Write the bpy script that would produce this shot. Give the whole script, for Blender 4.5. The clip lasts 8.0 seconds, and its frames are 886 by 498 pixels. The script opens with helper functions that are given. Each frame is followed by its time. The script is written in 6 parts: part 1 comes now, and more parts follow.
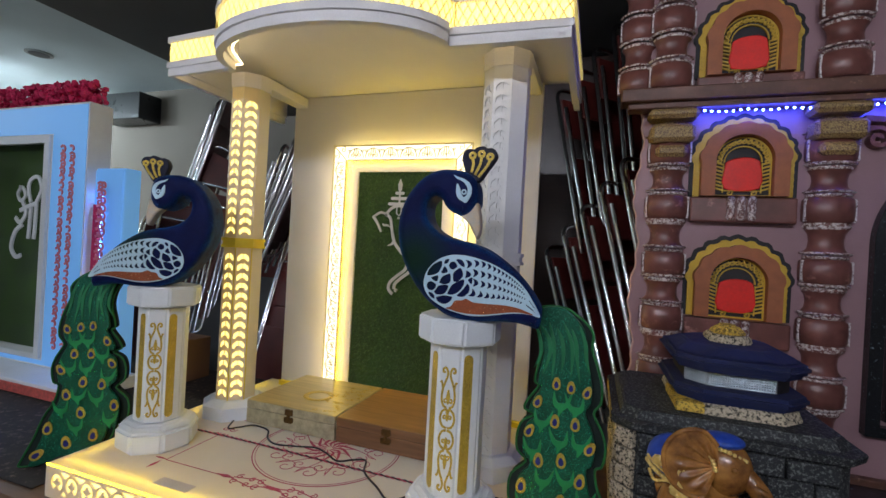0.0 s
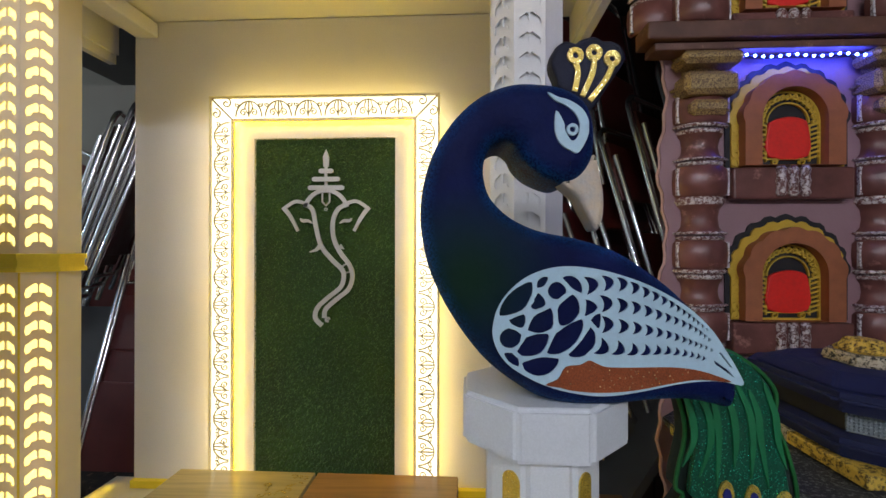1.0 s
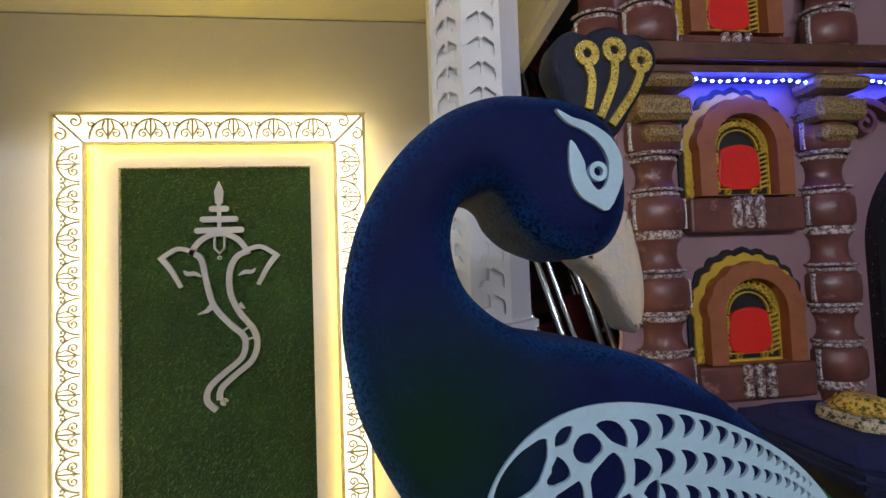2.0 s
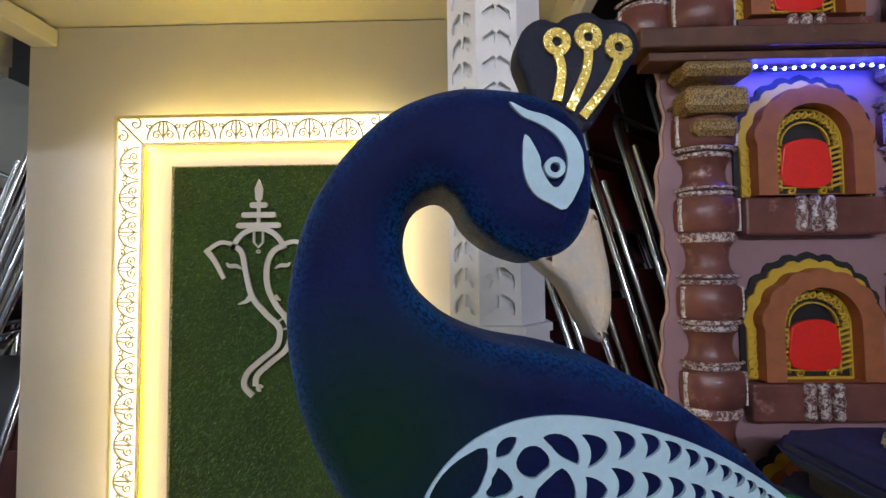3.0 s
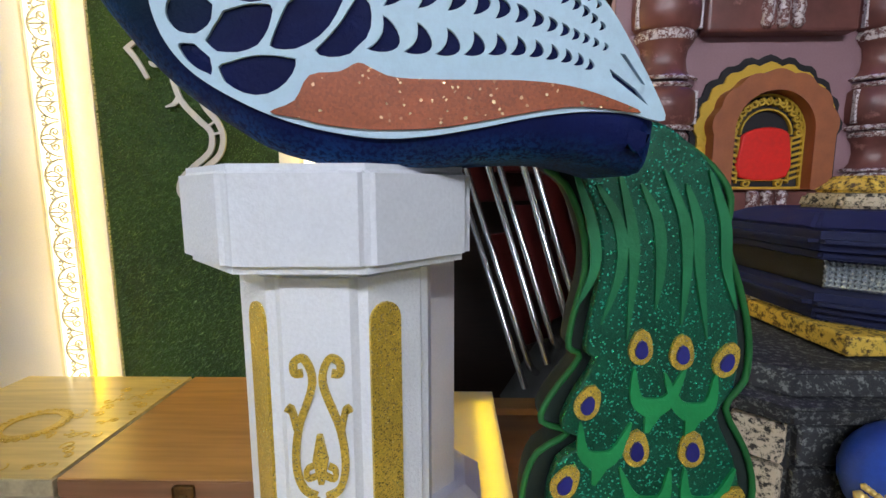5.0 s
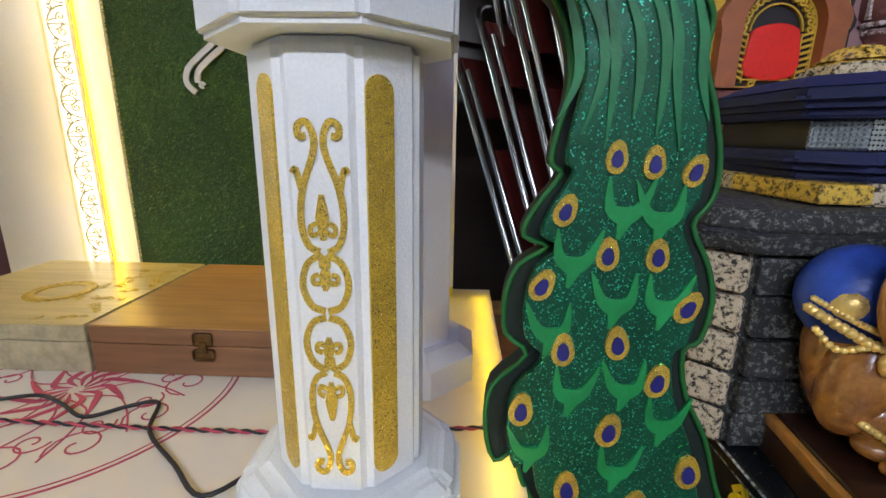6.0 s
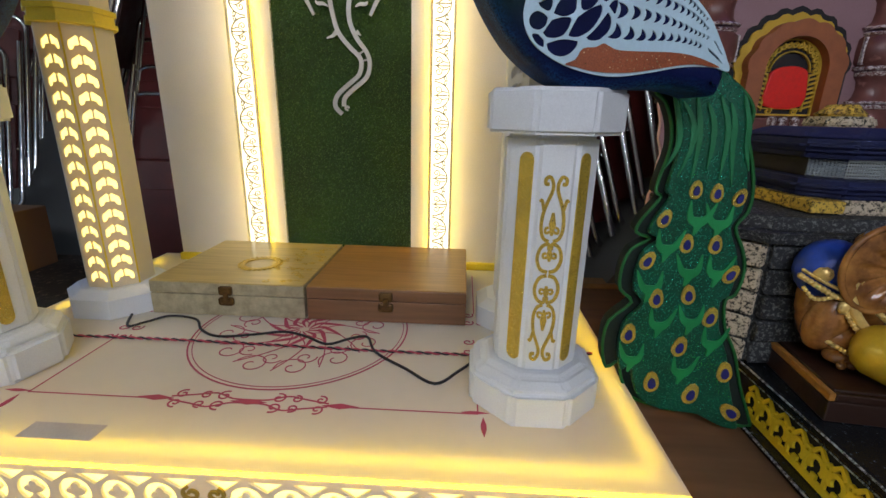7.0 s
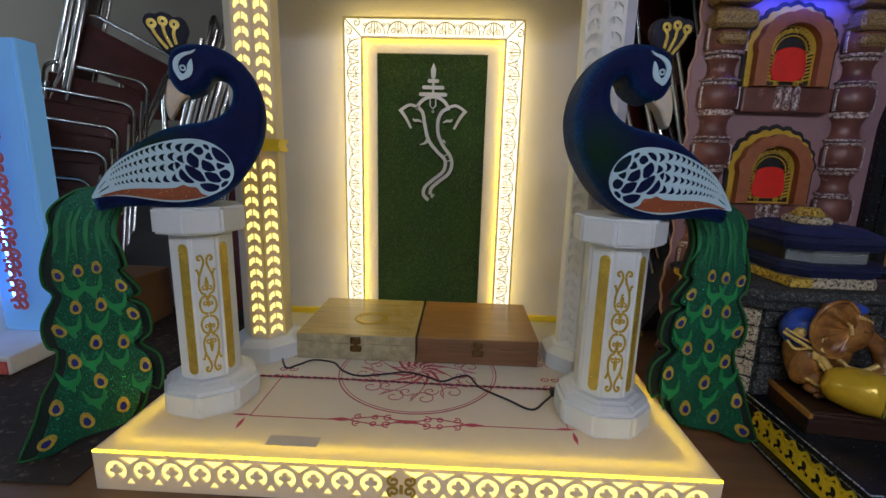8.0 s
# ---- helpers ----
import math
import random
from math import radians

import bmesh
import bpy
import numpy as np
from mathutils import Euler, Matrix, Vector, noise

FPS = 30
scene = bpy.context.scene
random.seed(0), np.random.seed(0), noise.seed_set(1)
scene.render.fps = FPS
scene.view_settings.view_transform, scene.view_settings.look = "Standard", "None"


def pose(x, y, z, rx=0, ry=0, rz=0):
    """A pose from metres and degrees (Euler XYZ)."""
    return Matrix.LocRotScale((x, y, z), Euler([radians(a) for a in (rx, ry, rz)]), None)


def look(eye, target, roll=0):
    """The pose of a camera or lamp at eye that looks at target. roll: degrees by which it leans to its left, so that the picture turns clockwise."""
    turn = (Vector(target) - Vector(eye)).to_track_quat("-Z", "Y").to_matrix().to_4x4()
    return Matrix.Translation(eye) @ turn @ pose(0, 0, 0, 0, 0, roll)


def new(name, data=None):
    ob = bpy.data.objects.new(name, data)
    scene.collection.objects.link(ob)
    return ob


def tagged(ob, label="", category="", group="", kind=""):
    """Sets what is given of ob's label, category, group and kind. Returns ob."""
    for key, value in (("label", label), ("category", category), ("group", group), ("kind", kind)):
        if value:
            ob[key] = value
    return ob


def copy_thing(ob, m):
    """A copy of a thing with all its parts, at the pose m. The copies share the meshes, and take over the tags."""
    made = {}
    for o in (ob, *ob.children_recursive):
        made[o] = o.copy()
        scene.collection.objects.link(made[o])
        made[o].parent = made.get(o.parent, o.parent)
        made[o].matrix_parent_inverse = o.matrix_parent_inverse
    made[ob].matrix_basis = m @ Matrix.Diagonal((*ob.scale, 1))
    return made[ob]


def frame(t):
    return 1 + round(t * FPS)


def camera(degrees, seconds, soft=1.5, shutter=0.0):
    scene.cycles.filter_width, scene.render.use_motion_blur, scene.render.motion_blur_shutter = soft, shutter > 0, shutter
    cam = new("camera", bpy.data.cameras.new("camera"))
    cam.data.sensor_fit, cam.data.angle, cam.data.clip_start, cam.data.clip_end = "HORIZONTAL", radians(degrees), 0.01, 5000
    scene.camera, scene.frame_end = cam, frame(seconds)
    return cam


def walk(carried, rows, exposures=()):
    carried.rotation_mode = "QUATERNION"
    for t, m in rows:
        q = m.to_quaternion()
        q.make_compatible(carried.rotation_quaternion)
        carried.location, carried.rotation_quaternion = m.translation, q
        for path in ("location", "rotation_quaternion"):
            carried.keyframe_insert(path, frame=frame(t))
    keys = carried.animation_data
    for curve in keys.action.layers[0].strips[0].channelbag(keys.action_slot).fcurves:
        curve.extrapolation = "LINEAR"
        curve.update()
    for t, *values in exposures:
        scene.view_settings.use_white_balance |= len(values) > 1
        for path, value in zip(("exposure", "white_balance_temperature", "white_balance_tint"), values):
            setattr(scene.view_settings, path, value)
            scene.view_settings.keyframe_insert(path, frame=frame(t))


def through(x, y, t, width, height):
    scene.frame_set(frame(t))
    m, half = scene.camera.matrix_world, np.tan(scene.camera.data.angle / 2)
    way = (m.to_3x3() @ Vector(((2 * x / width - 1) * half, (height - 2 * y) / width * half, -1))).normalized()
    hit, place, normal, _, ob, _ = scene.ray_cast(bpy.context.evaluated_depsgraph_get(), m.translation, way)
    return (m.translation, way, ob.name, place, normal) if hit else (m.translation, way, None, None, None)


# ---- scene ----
cam = camera(89.8, 8.0)
# seconds, eye, the point looked at, lean
PATH = [
    (0, (0.011, 0.038, 1.408), (-0.637, 1.93, 1.405), 3.2),
    (0.5, (-0.239, 0.232, 1.398), (-0.692, 2.18, 1.372), 1.8),
    (1, (-0.372, 0.515, 1.412), (-0.478, 2.512, 1.417), 0.1),
    (1.5, (-0.438, 0.644, 1.44), (-0.244, 2.634, 1.488), -1.5),
    (1.7, (-0.419, 0.702, 1.462), (-0.175, 2.686, 1.528), -2.2),
    (2.8, (-0.343, 0.722, 1.488), (-0.326, 2.718, 1.615), -1.0),
    (3, (-0.324, 0.718, 1.477), (-0.367, 2.715, 1.567), -0.6),
    (3.5, (-0.278, 0.709, 1.444), (-0.364, 2.707, 1.448), -0.5),
    (4, (-0.25, 0.699, 1.398), (-0.339, 2.696, 1.327), -0.6),
    (4.5, (-0.226, 0.71, 1.319), (-0.281, 2.702, 1.156), -0.4),
    (5, (-0.203, 0.739, 1.24), (-0.242, 2.72, 0.971), -0.2),
    (5.2, (-0.197, 0.74, 1.215), (-0.236, 2.717, 0.912), -0.1),
    (6.3, (-0.188, 0.628, 1.122), (-0.259, 2.552, 0.583), 1.3),
    (6.5, (-0.208, 0.573, 1.132), (-0.278, 2.493, 0.578), 1.5),
    (7, (-0.409, 0.387, 1.215), (-0.487, 2.302, 0.642), 1.4),
    (7.5, (-0.581, 0.178, 1.274), (-0.66, 2.095, 0.708), 1.1),
    (8, (-0.637, 0.069, 1.368), (-0.705, 2.026, 0.961), 1.5),
]
EXPOSURES = [(0.0, 0.35), (0.5, 0.38), (1.0, 0.3), (1.7, 0.3), (3.0, 0.55), (4.0, 0.9), (5.2, 1.0), (6.3, 1.05), (7.0, 0.35), (7.5, 0.1), (8.0, -0.1)]
walk(cam, [(t, look(eye, target, lean)) for t, eye, target, lean in PATH], EXPOSURES)

import mathutils.geometry

# ---- world, lights ----
world = bpy.data.worlds.new("world")
scene.world = world
world.use_nodes = True
world.node_tree.nodes["Background"].inputs[0].default_value = (0.55, 0.68, 0.85, 1)
world.node_tree.nodes["Background"].inputs[1].default_value = 0.12

CX = -0.74          # middle of the shrine
ZP = 0.765          # top of its platform
ZT = 0.675          # top of the table under it
LAMPS = ((-0.95, -1.45, 2.572), (0.55, -1.60, 2.572), (-6.05, 2.2, 2.70), (-6.05, 0.6, 2.70))


# ---- materials ----
def nodes_of(name):
    m = bpy.data.materials.new(name)
    m.use_nodes = True
    nt = m.node_tree
    return m, nt, nt.nodes["Principled BSDF"]


def rgba(c, k=1.0):
    return (min(c[0] * k, 1), min(c[1] * k, 1), min(c[2] * k, 1), 1)


def coords(nt):
    return nt.nodes.new("ShaderNodeTexCoord").outputs["Object"]


def noise_node(nt, scale, detail=4.0, rough=0.6):
    n = nt.nodes.new("ShaderNodeTexNoise")
    n.inputs["Scale"].default_value = scale
    n.inputs["Detail"].default_value = detail
    n.inputs["Roughness"].default_value = rough
    nt.links.new(coords(nt), n.inputs["Vector"])
    return n.outputs["Fac"]


def ramp(nt, fac, stops):
    r = nt.nodes.new("ShaderNodeValToRGB")
    e = r.color_ramp.elements
    while len(e) < len(stops):
        e.new(0.5)
    for el, (p, c) in zip(e, stops):
        el.position, el.color = p, c
    nt.links.new(fac, r.inputs["Fac"])
    return r.outputs["Color"]


def mix(nt, fac, a, b, mode="MIX"):
    m = nt.nodes.new("ShaderNodeMix")
    m.data_type, m.blend_type = "RGBA", mode
    for sock, v in ((m.inputs[0], fac), (m.inputs[6], a), (m.inputs[7], b)):
        if isinstance(v, bpy.types.NodeSocket):
            nt.links.new(v, sock)
        else:
            sock.default_value = v
    return m.outputs[2]


def bump(nt, p, height, strength, dist=0.002):
    b = nt.nodes.new("ShaderNodeBump")
    b.inputs["Strength"].default_value = strength
    b.inputs["Distance"].default_value = dist
    nt.links.new(height, b.inputs["Height"])
    nt.links.new(b.outputs["Normal"], p.inputs["Normal"])


def paint(name, col, rough=0.5, metal=0.0, var=0.12, scale=12, fine=250, strength=0.15, coat=0.0, col2=None):
    """A surface with large blotches and fine grain."""
    m, nt, p = nodes_of(name)
    big = noise_node(nt, scale)
    small = noise_node(nt, fine, 3)
    a, b = rgba(col, 1 - var), rgba(col2 or col, 1 + var)
    c = ramp(nt, big, [(0.3, a), (0.7, b)])
    c = mix(nt, 0.25, c, ramp(nt, small, [(0.3, rgba(col, 0.8)), (0.7, rgba(col, 1.15))]))
    nt.links.new(c, p.inputs["Base Color"])
    rr = ramp(nt, big, [(0.3, (rough * 0.85,) * 3 + (1,)), (0.7, (min(rough * 1.2, 1),) * 3 + (1,))])
    nt.links.new(rr, p.inputs["Roughness"])
    p.inputs["Metallic"].default_value = metal
    p.inputs["Coat Weight"].default_value = coat
    bump(nt, p, small, strength)
    return m


def glitter(name, col, spark, size=900, amount=0.12, rough=0.4, dark=0.6, metal=0.3):
    """Glitter sheet: flakes that each face their own way."""
    m, nt, p = nodes_of(name)
    v = nt.nodes.new("ShaderNodeTexVoronoi")
    v.inputs["Scale"].default_value = size
    nt.links.new(coords(nt), v.inputs["Vector"])
    sep = nt.nodes.new("ShaderNodeSeparateColor")
    nt.links.new(v.outputs["Color"], sep.inputs[0])
    big = noise_node(nt, 25)
    base = ramp(nt, big, [(0.3, rgba(col, dark)), (0.7, rgba(col, 1.15))])
    flake = ramp(nt, sep.outputs[0], [(1 - amount, (0, 0, 0, 1)), (1 - amount + 0.02, (1, 1, 1, 1))])
    base = mix(nt, 0.35, base, ramp(nt, sep.outputs[1], [(0, rgba(col, 0.4)), (1, rgba(col, 1.6))]))
    nt.links.new(mix(nt, flake, base, rgba(spark)), p.inputs["Base Color"])
    nt.links.new(mix(nt, flake, (metal,) * 3 + (1,), (0.9, 0.9, 0.9, 1)), p.inputs["Metallic"])
    nt.links.new(mix(nt, flake, (rough,) * 3 + (1,), (0.22, 0.22, 0.22, 1)), p.inputs["Roughness"])
    bump(nt, p, sep.outputs[2], 0.55, 0.0006)
    return m


def glow(name, col, strength):
    m, nt, p = nodes_of(name)
    p.inputs["Base Color"].default_value = rgba(col)
    p.inputs["Emission Color"].default_value = rgba(col)
    p.inputs["Emission Strength"].default_value = strength
    return m


def tinted_sheet(name, col, rough=0.55, through=0.24):
    """Thin white acrylic that lets the strip lights under it through."""
    m, nt, p = nodes_of(name)
    c = ramp(nt, noise_node(nt, 6), [(0.3, rgba(col, 0.93)), (0.7, rgba(col, 1.04))])
    nt.links.new(c, p.inputs["Base Color"])
    p.inputs["Roughness"].default_value = rough
    t = nt.nodes.new("ShaderNodeBsdfTranslucent")
    t.inputs[0].default_value = (1.0, 0.84, 0.06, 1)
    ms = nt.nodes.new("ShaderNodeMixShader")
    ms.inputs[0].default_value = through
    nt.links.new(p.outputs[0], ms.inputs[1])
    nt.links.new(t.outputs[0], ms.inputs[2])
    nt.links.new(ms.outputs[0], nt.nodes["Material Output"].inputs[0])
    return m


def wood(name, col, rough=0.4, stretch=(2, 30, 30), var=0.25):
    m, nt, p = nodes_of(name)
    mp = nt.nodes.new("ShaderNodeMapping")
    mp.inputs["Scale"].default_value = stretch
    nt.links.new(coords(nt), mp.inputs[0])
    n = nt.nodes.new("ShaderNodeTexNoise")
    n.inputs["Scale"].default_value = 3
    n.inputs["Detail"].default_value = 6
    nt.links.new(mp.outputs[0], n.inputs["Vector"])
    c = ramp(nt, n.outputs["Fac"], [(0.3, rgba(col, 1 - var)), (0.7, rgba(col, 1 + var))])
    c = mix(nt, 0.3, c, ramp(nt, noise_node(nt, 5), [(0.3, rgba(col, 0.7)), (0.7, rgba(col, 1.2))]))
    nt.links.new(c, p.inputs["Base Color"])
    p.inputs["Roughness"].default_value = rough
    bump(nt, p, n.outputs["Fac"], 0.2)
    return m


def flecked(name, col, fleck, amount=0.45, scale=90, rough=0.5):
    """Paint rubbed with a second colour in ragged flecks."""
    m, nt, p = nodes_of(name)
    f = noise_node(nt, scale, 6, 0.75)
    k = ramp(nt, f, [(amount, (0, 0, 0, 1)), (amount + 0.08, (1, 1, 1, 1))])
    base = ramp(nt, noise_node(nt, 14), [(0.3, rgba(col, 0.7)), (0.7, rgba(col, 1.3))])
    nt.links.new(mix(nt, k, base, rgba(fleck)), p.inputs["Base Color"])
    p.inputs["Roughness"].default_value = rough
    bump(nt, p, f, 0.5)
    return m


M_FOAM = paint("white_foam", (0.76, 0.79, 0.82), 0.65, var=0.05, scale=9, fine=420, strength=0.25)
M_CREAM = paint("cream_board", (0.80, 0.77, 0.76), 0.6, var=0.05, scale=4, fine=300, strength=0.08)
# one white board in two copies; warm light tints the first one's colour
M_LATTICE = tinted_sheet("cut_white_board_lit", (0.80, 0.74, 0.60), 0.6, 0.19)
M_COLD = paint("cut_white_board_unlit", (0.80, 0.80, 0.81), 0.6, var=0.05, fine=500, strength=0.1)
M_SHEET = tinted_sheet("platform_sheet", (0.80, 0.79, 0.76))
# white sheet too; the yellow of its glow is put into the base colour
M_SIDE = tinted_sheet("platform_side_glow_tint", (0.80, 0.72, 0.38), 0.5, 0.55)
M_LED = glow("backlit_sheet", (1.0, 0.82, 0.26), 1.35)
M_LEDY = glow("yellow_led_strip", (1.0, 0.78, 0.02), 9.5)
M_RIMLED = glow("frame_outer_led", (1.0, 0.80, 0.12), 3.6)
M_COVE = glow("canopy_led_strip", (1.0, 0.80, 0.42), 4.4)
M_HALO = glow("halo_led_strip", (1.0, 0.72, 0.0), 8.0)
M_FRET = paint("gold_cream_fretwork", (0.70, 0.60, 0.38), 0.5, var=0.08)
M_CHALK = flecked("white_chalked_edge", (0.14, 0.05, 0.045), (0.72, 0.66, 0.66), 0.42, 130)
M_LEDW = glow("frame_backlight", (1.0, 0.92, 0.68), 1.35)
M_YELLOW = paint("yellow_board", (0.90, 0.68, 0.03), 0.45, var=0.08)
M_TURF = paint("green_turf", (0.026, 0.062, 0.012), 0.75, var=0.4, scale=5, fine=700, strength=0.8, col2=(0.040, 0.085, 0.014))
M_GOLD = glitter("gold_glitter", (0.62, 0.42, 0.05), (1.0, 0.85, 0.35), 1100, 0.16, 0.42)
M_GOLDPAINT = paint("gold_paint", (0.55, 0.38, 0.06), 0.4, 0.5, fine=400)
M_RED = paint("red_print", (0.52, 0.07, 0.11), 0.6, var=0.15)
M_WING = paint("pale_blue_board", (0.48, 0.67, 0.77), 0.55, var=0.05)
M_BROWN = glitter("copper_glitter", (0.30, 0.066, 0.016), (1.0, 0.72, 0.40), 700, 0.04, 0.5, metal=0.1)
M_GREENG = glitter("green_glitter", (0.002, 0.088, 0.044), (0.08, 0.95, 0.62), 800, 0.09, 0.45)
M_LEAF = paint("leaf_green_board", (0.007, 0.24, 0.065), 0.5, var=0.25, scale=20)
M_STREAK = paint("teal_green_board", (0.005, 0.15, 0.05), 0.5, var=0.25, scale=20)
M_TAILDARK = paint("dark_green_foam", (0.004, 0.014, 0.010), 0.8, var=0.3)
M_TAILEDGE = paint("bright_green_foam", (0.006, 0.12, 0.022), 0.6, var=0.2)
M_BLUE = paint("deep_blue_board", (0.012, 0.014, 0.16), 0.5)
M_BEAK = paint("pale_beak", (0.62, 0.56, 0.50), 0.7, var=0.15, scale=60, fine=300, strength=0.6, col2=(0.62, 0.45, 0.26))
M_BLACKV = paint("black_navy_foam", (0.008, 0.009, 0.025), 0.75, var=0.3, fine=500, strength=0.4)
M_BLACK = paint("black_rubber", (0.012, 0.012, 0.014), 0.45)
M_CHROME = paint("chrome_tube", (0.78, 0.78, 0.78), 0.16, 1.0, var=0.1, fine=60, strength=0.03)
M_MAROON = paint("maroon_vinyl", (0.11, 0.016, 0.013), 0.42, var=0.25, fine=300)
M_BOXL = wood("pale_wrapped_box", (0.52, 0.40, 0.16), 0.28)
M_BOXS = paint("silver_brocade_paper", (0.42, 0.37, 0.24), 0.4, 0.15, var=0.35, scale=45, fine=300)
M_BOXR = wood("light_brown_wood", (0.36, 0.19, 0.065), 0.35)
# same box wood, darkened for its sides: shade put into the colour
M_BOXRF = wood("brown_wood_shaded_side", (0.20, 0.095, 0.045), 0.4)
M_BRASS = paint("aged_brass", (0.15, 0.085, 0.03), 0.4, 0.8, var=0.4, scale=80)
M_PINKWALL = paint("dusty_pink_print", (0.33, 0.19, 0.21), 0.5, var=0.12, scale=5)
M_EDGE = paint("pink_board_edge", (0.55, 0.33, 0.29), 0.6, var=0.1)
M_FWOOD = flecked("painted_red_brown", (0.17, 0.062, 0.052), (0.42, 0.20, 0.17), 0.60, 9, 0.35)
M_FRING = flecked("chalked_red_brown", (0.15, 0.05, 0.042), (0.70, 0.62, 0.60), 0.47, 120)
M_FGOLD = flecked("dusty_gold_stone", (0.10, 0.05, 0.03), (0.50, 0.34, 0.13), 0.46, 330)
M_CORN = flecked("weathered_cornice", (0.13, 0.055, 0.035), (0.33, 0.17, 0.10), 0.58, 25)
M_NICHE = paint("terracotta_print", (0.36, 0.115, 0.045), 0.55, var=0.2, scale=30)
M_NGOLD = paint("mustard_cut_board", (0.62, 0.40, 0.035), 0.5, var=0.12)
M_NBLACK = paint("niche_black", (0.01, 0.009, 0.012), 0.6)
M_NRED = paint("scarlet_cloth", (0.85, 0.02, 0.012), 0.5, var=0.08, scale=30, fine=120)
M_STONE = flecked("speckled_stone", (0.025, 0.022, 0.018), (0.58, 0.49, 0.35), 0.43, 140, 0.8)
# darker copy of the speckled stone, holds the shade of the throne front
M_STONED = flecked("speckled_stone_shaded", (0.015, 0.017, 0.02), (0.16, 0.17, 0.16), 0.52, 160, 0.7)
M_STONEG = flecked("gold_speckled_stone", (0.10, 0.06, 0.015), (0.72, 0.48, 0.07), 0.43, 130, 0.7)
M_NAVY = paint("navy_velvet", (0.010, 0.016, 0.07), 0.8, var=0.35, scale=20, fine=500, strength=0.4)
M_CRYSTAL = paint("crystal_bead", (0.70, 0.76, 0.80), 0.12, 0.75, var=0.1)
# blue-grey flecks and edge lines: reflections on glossy black, put into the colour
M_DARKRIM = flecked("black_moulding_reflections", (0.008, 0.010, 0.013), (0.26, 0.33, 0.37), 0.62, 120, 0.25)
M_SHEEN = flecked("moulding_edge_sheen", (0.02, 0.025, 0.03), (0.55, 0.62, 0.66), 0.46, 140, 0.35)
# red strip light on the carving, put into its base colour
M_CORAL = paint("red_lit_cut_border", (0.72, 0.16, 0.20), 0.5, var=0.2, scale=40)
M_ELEB = paint("polished_brown_resin", (0.15, 0.048, 0.018), 0.22, var=0.35, scale=22, fine=160, strength=0.35, coat=0.5, col2=(0.46, 0.21, 0.045))
M_ELEG = paint("elephant_gold_trim", (0.86, 0.60, 0.20), 0.3, 0.35, var=0.25, scale=60)
M_ELEBLUE = paint("elephant_blue_cloth", (0.02, 0.07, 0.40), 0.4, var=0.35, scale=40)
M_WALL = paint("beige_wall", (0.24, 0.21, 0.18), 0.8, var=0.06, scale=1.5)
M_CEIL = paint("grey_ceiling", (0.66, 0.74, 0.76), 0.8, var=0.08, scale=1.2)
M_BEAM = paint("dark_beam", (0.10, 0.10, 0.10), 0.7, var=0.15, scale=3)
M_FLOOR = paint("grey_floor_tiles", (0.20, 0.19, 0.18), 0.35, var=0.15, scale=3)
M_BOARD = wood("brown_table_board", (0.16, 0.085, 0.045), 0.5, (1.5, 12, 12))
M_STEEL = paint("galvanised_angle", (0.36, 0.37, 0.36), 0.45, 0.8, var=0.25, scale=25)
M_CARD = paint("brown_cardboard", (0.20, 0.105, 0.055), 0.8, var=0.12, scale=8)
M_CARPET = flecked("dark_patterned_mat", (0.025, 0.018, 0.016), (0.15, 0.10, 0.08), 0.56, 45, 0.9)
M_SCREEN = paint("black_plastic", (0.012, 0.013, 0.015), 0.3)
M_GARLAND = paint("pink_garland", (0.62, 0.02, 0.10), 0.7, var=0.3, scale=60)
M_LEDF = glow("blue_led_bulb", (0.03, 0.06, 1.0), 250.0)
M_LEDB = glow("blue_led", (0.06, 0.28, 1.0), 34.0)
M_WHITEL = paint("white_lacquer", (0.78, 0.80, 0.82), 0.4, var=0.05)
M_ZARI = paint("mustard_panel", (0.40, 0.27, 0.06), 0.5, var=0.2)
M_COTTON = paint("cold_white_foam", (0.80, 0.80, 0.80), 0.7, var=0.06, fine=300)
M_TUBE = glow("lamp_tube", (0.83, 0.87, 1.0), 128.0)
# fill light for the left ceiling and wall, no lamp known there
M_TUBE_FILL = glow("lamp_tube_fill", (0.74, 0.90, 1.0), 215.0)


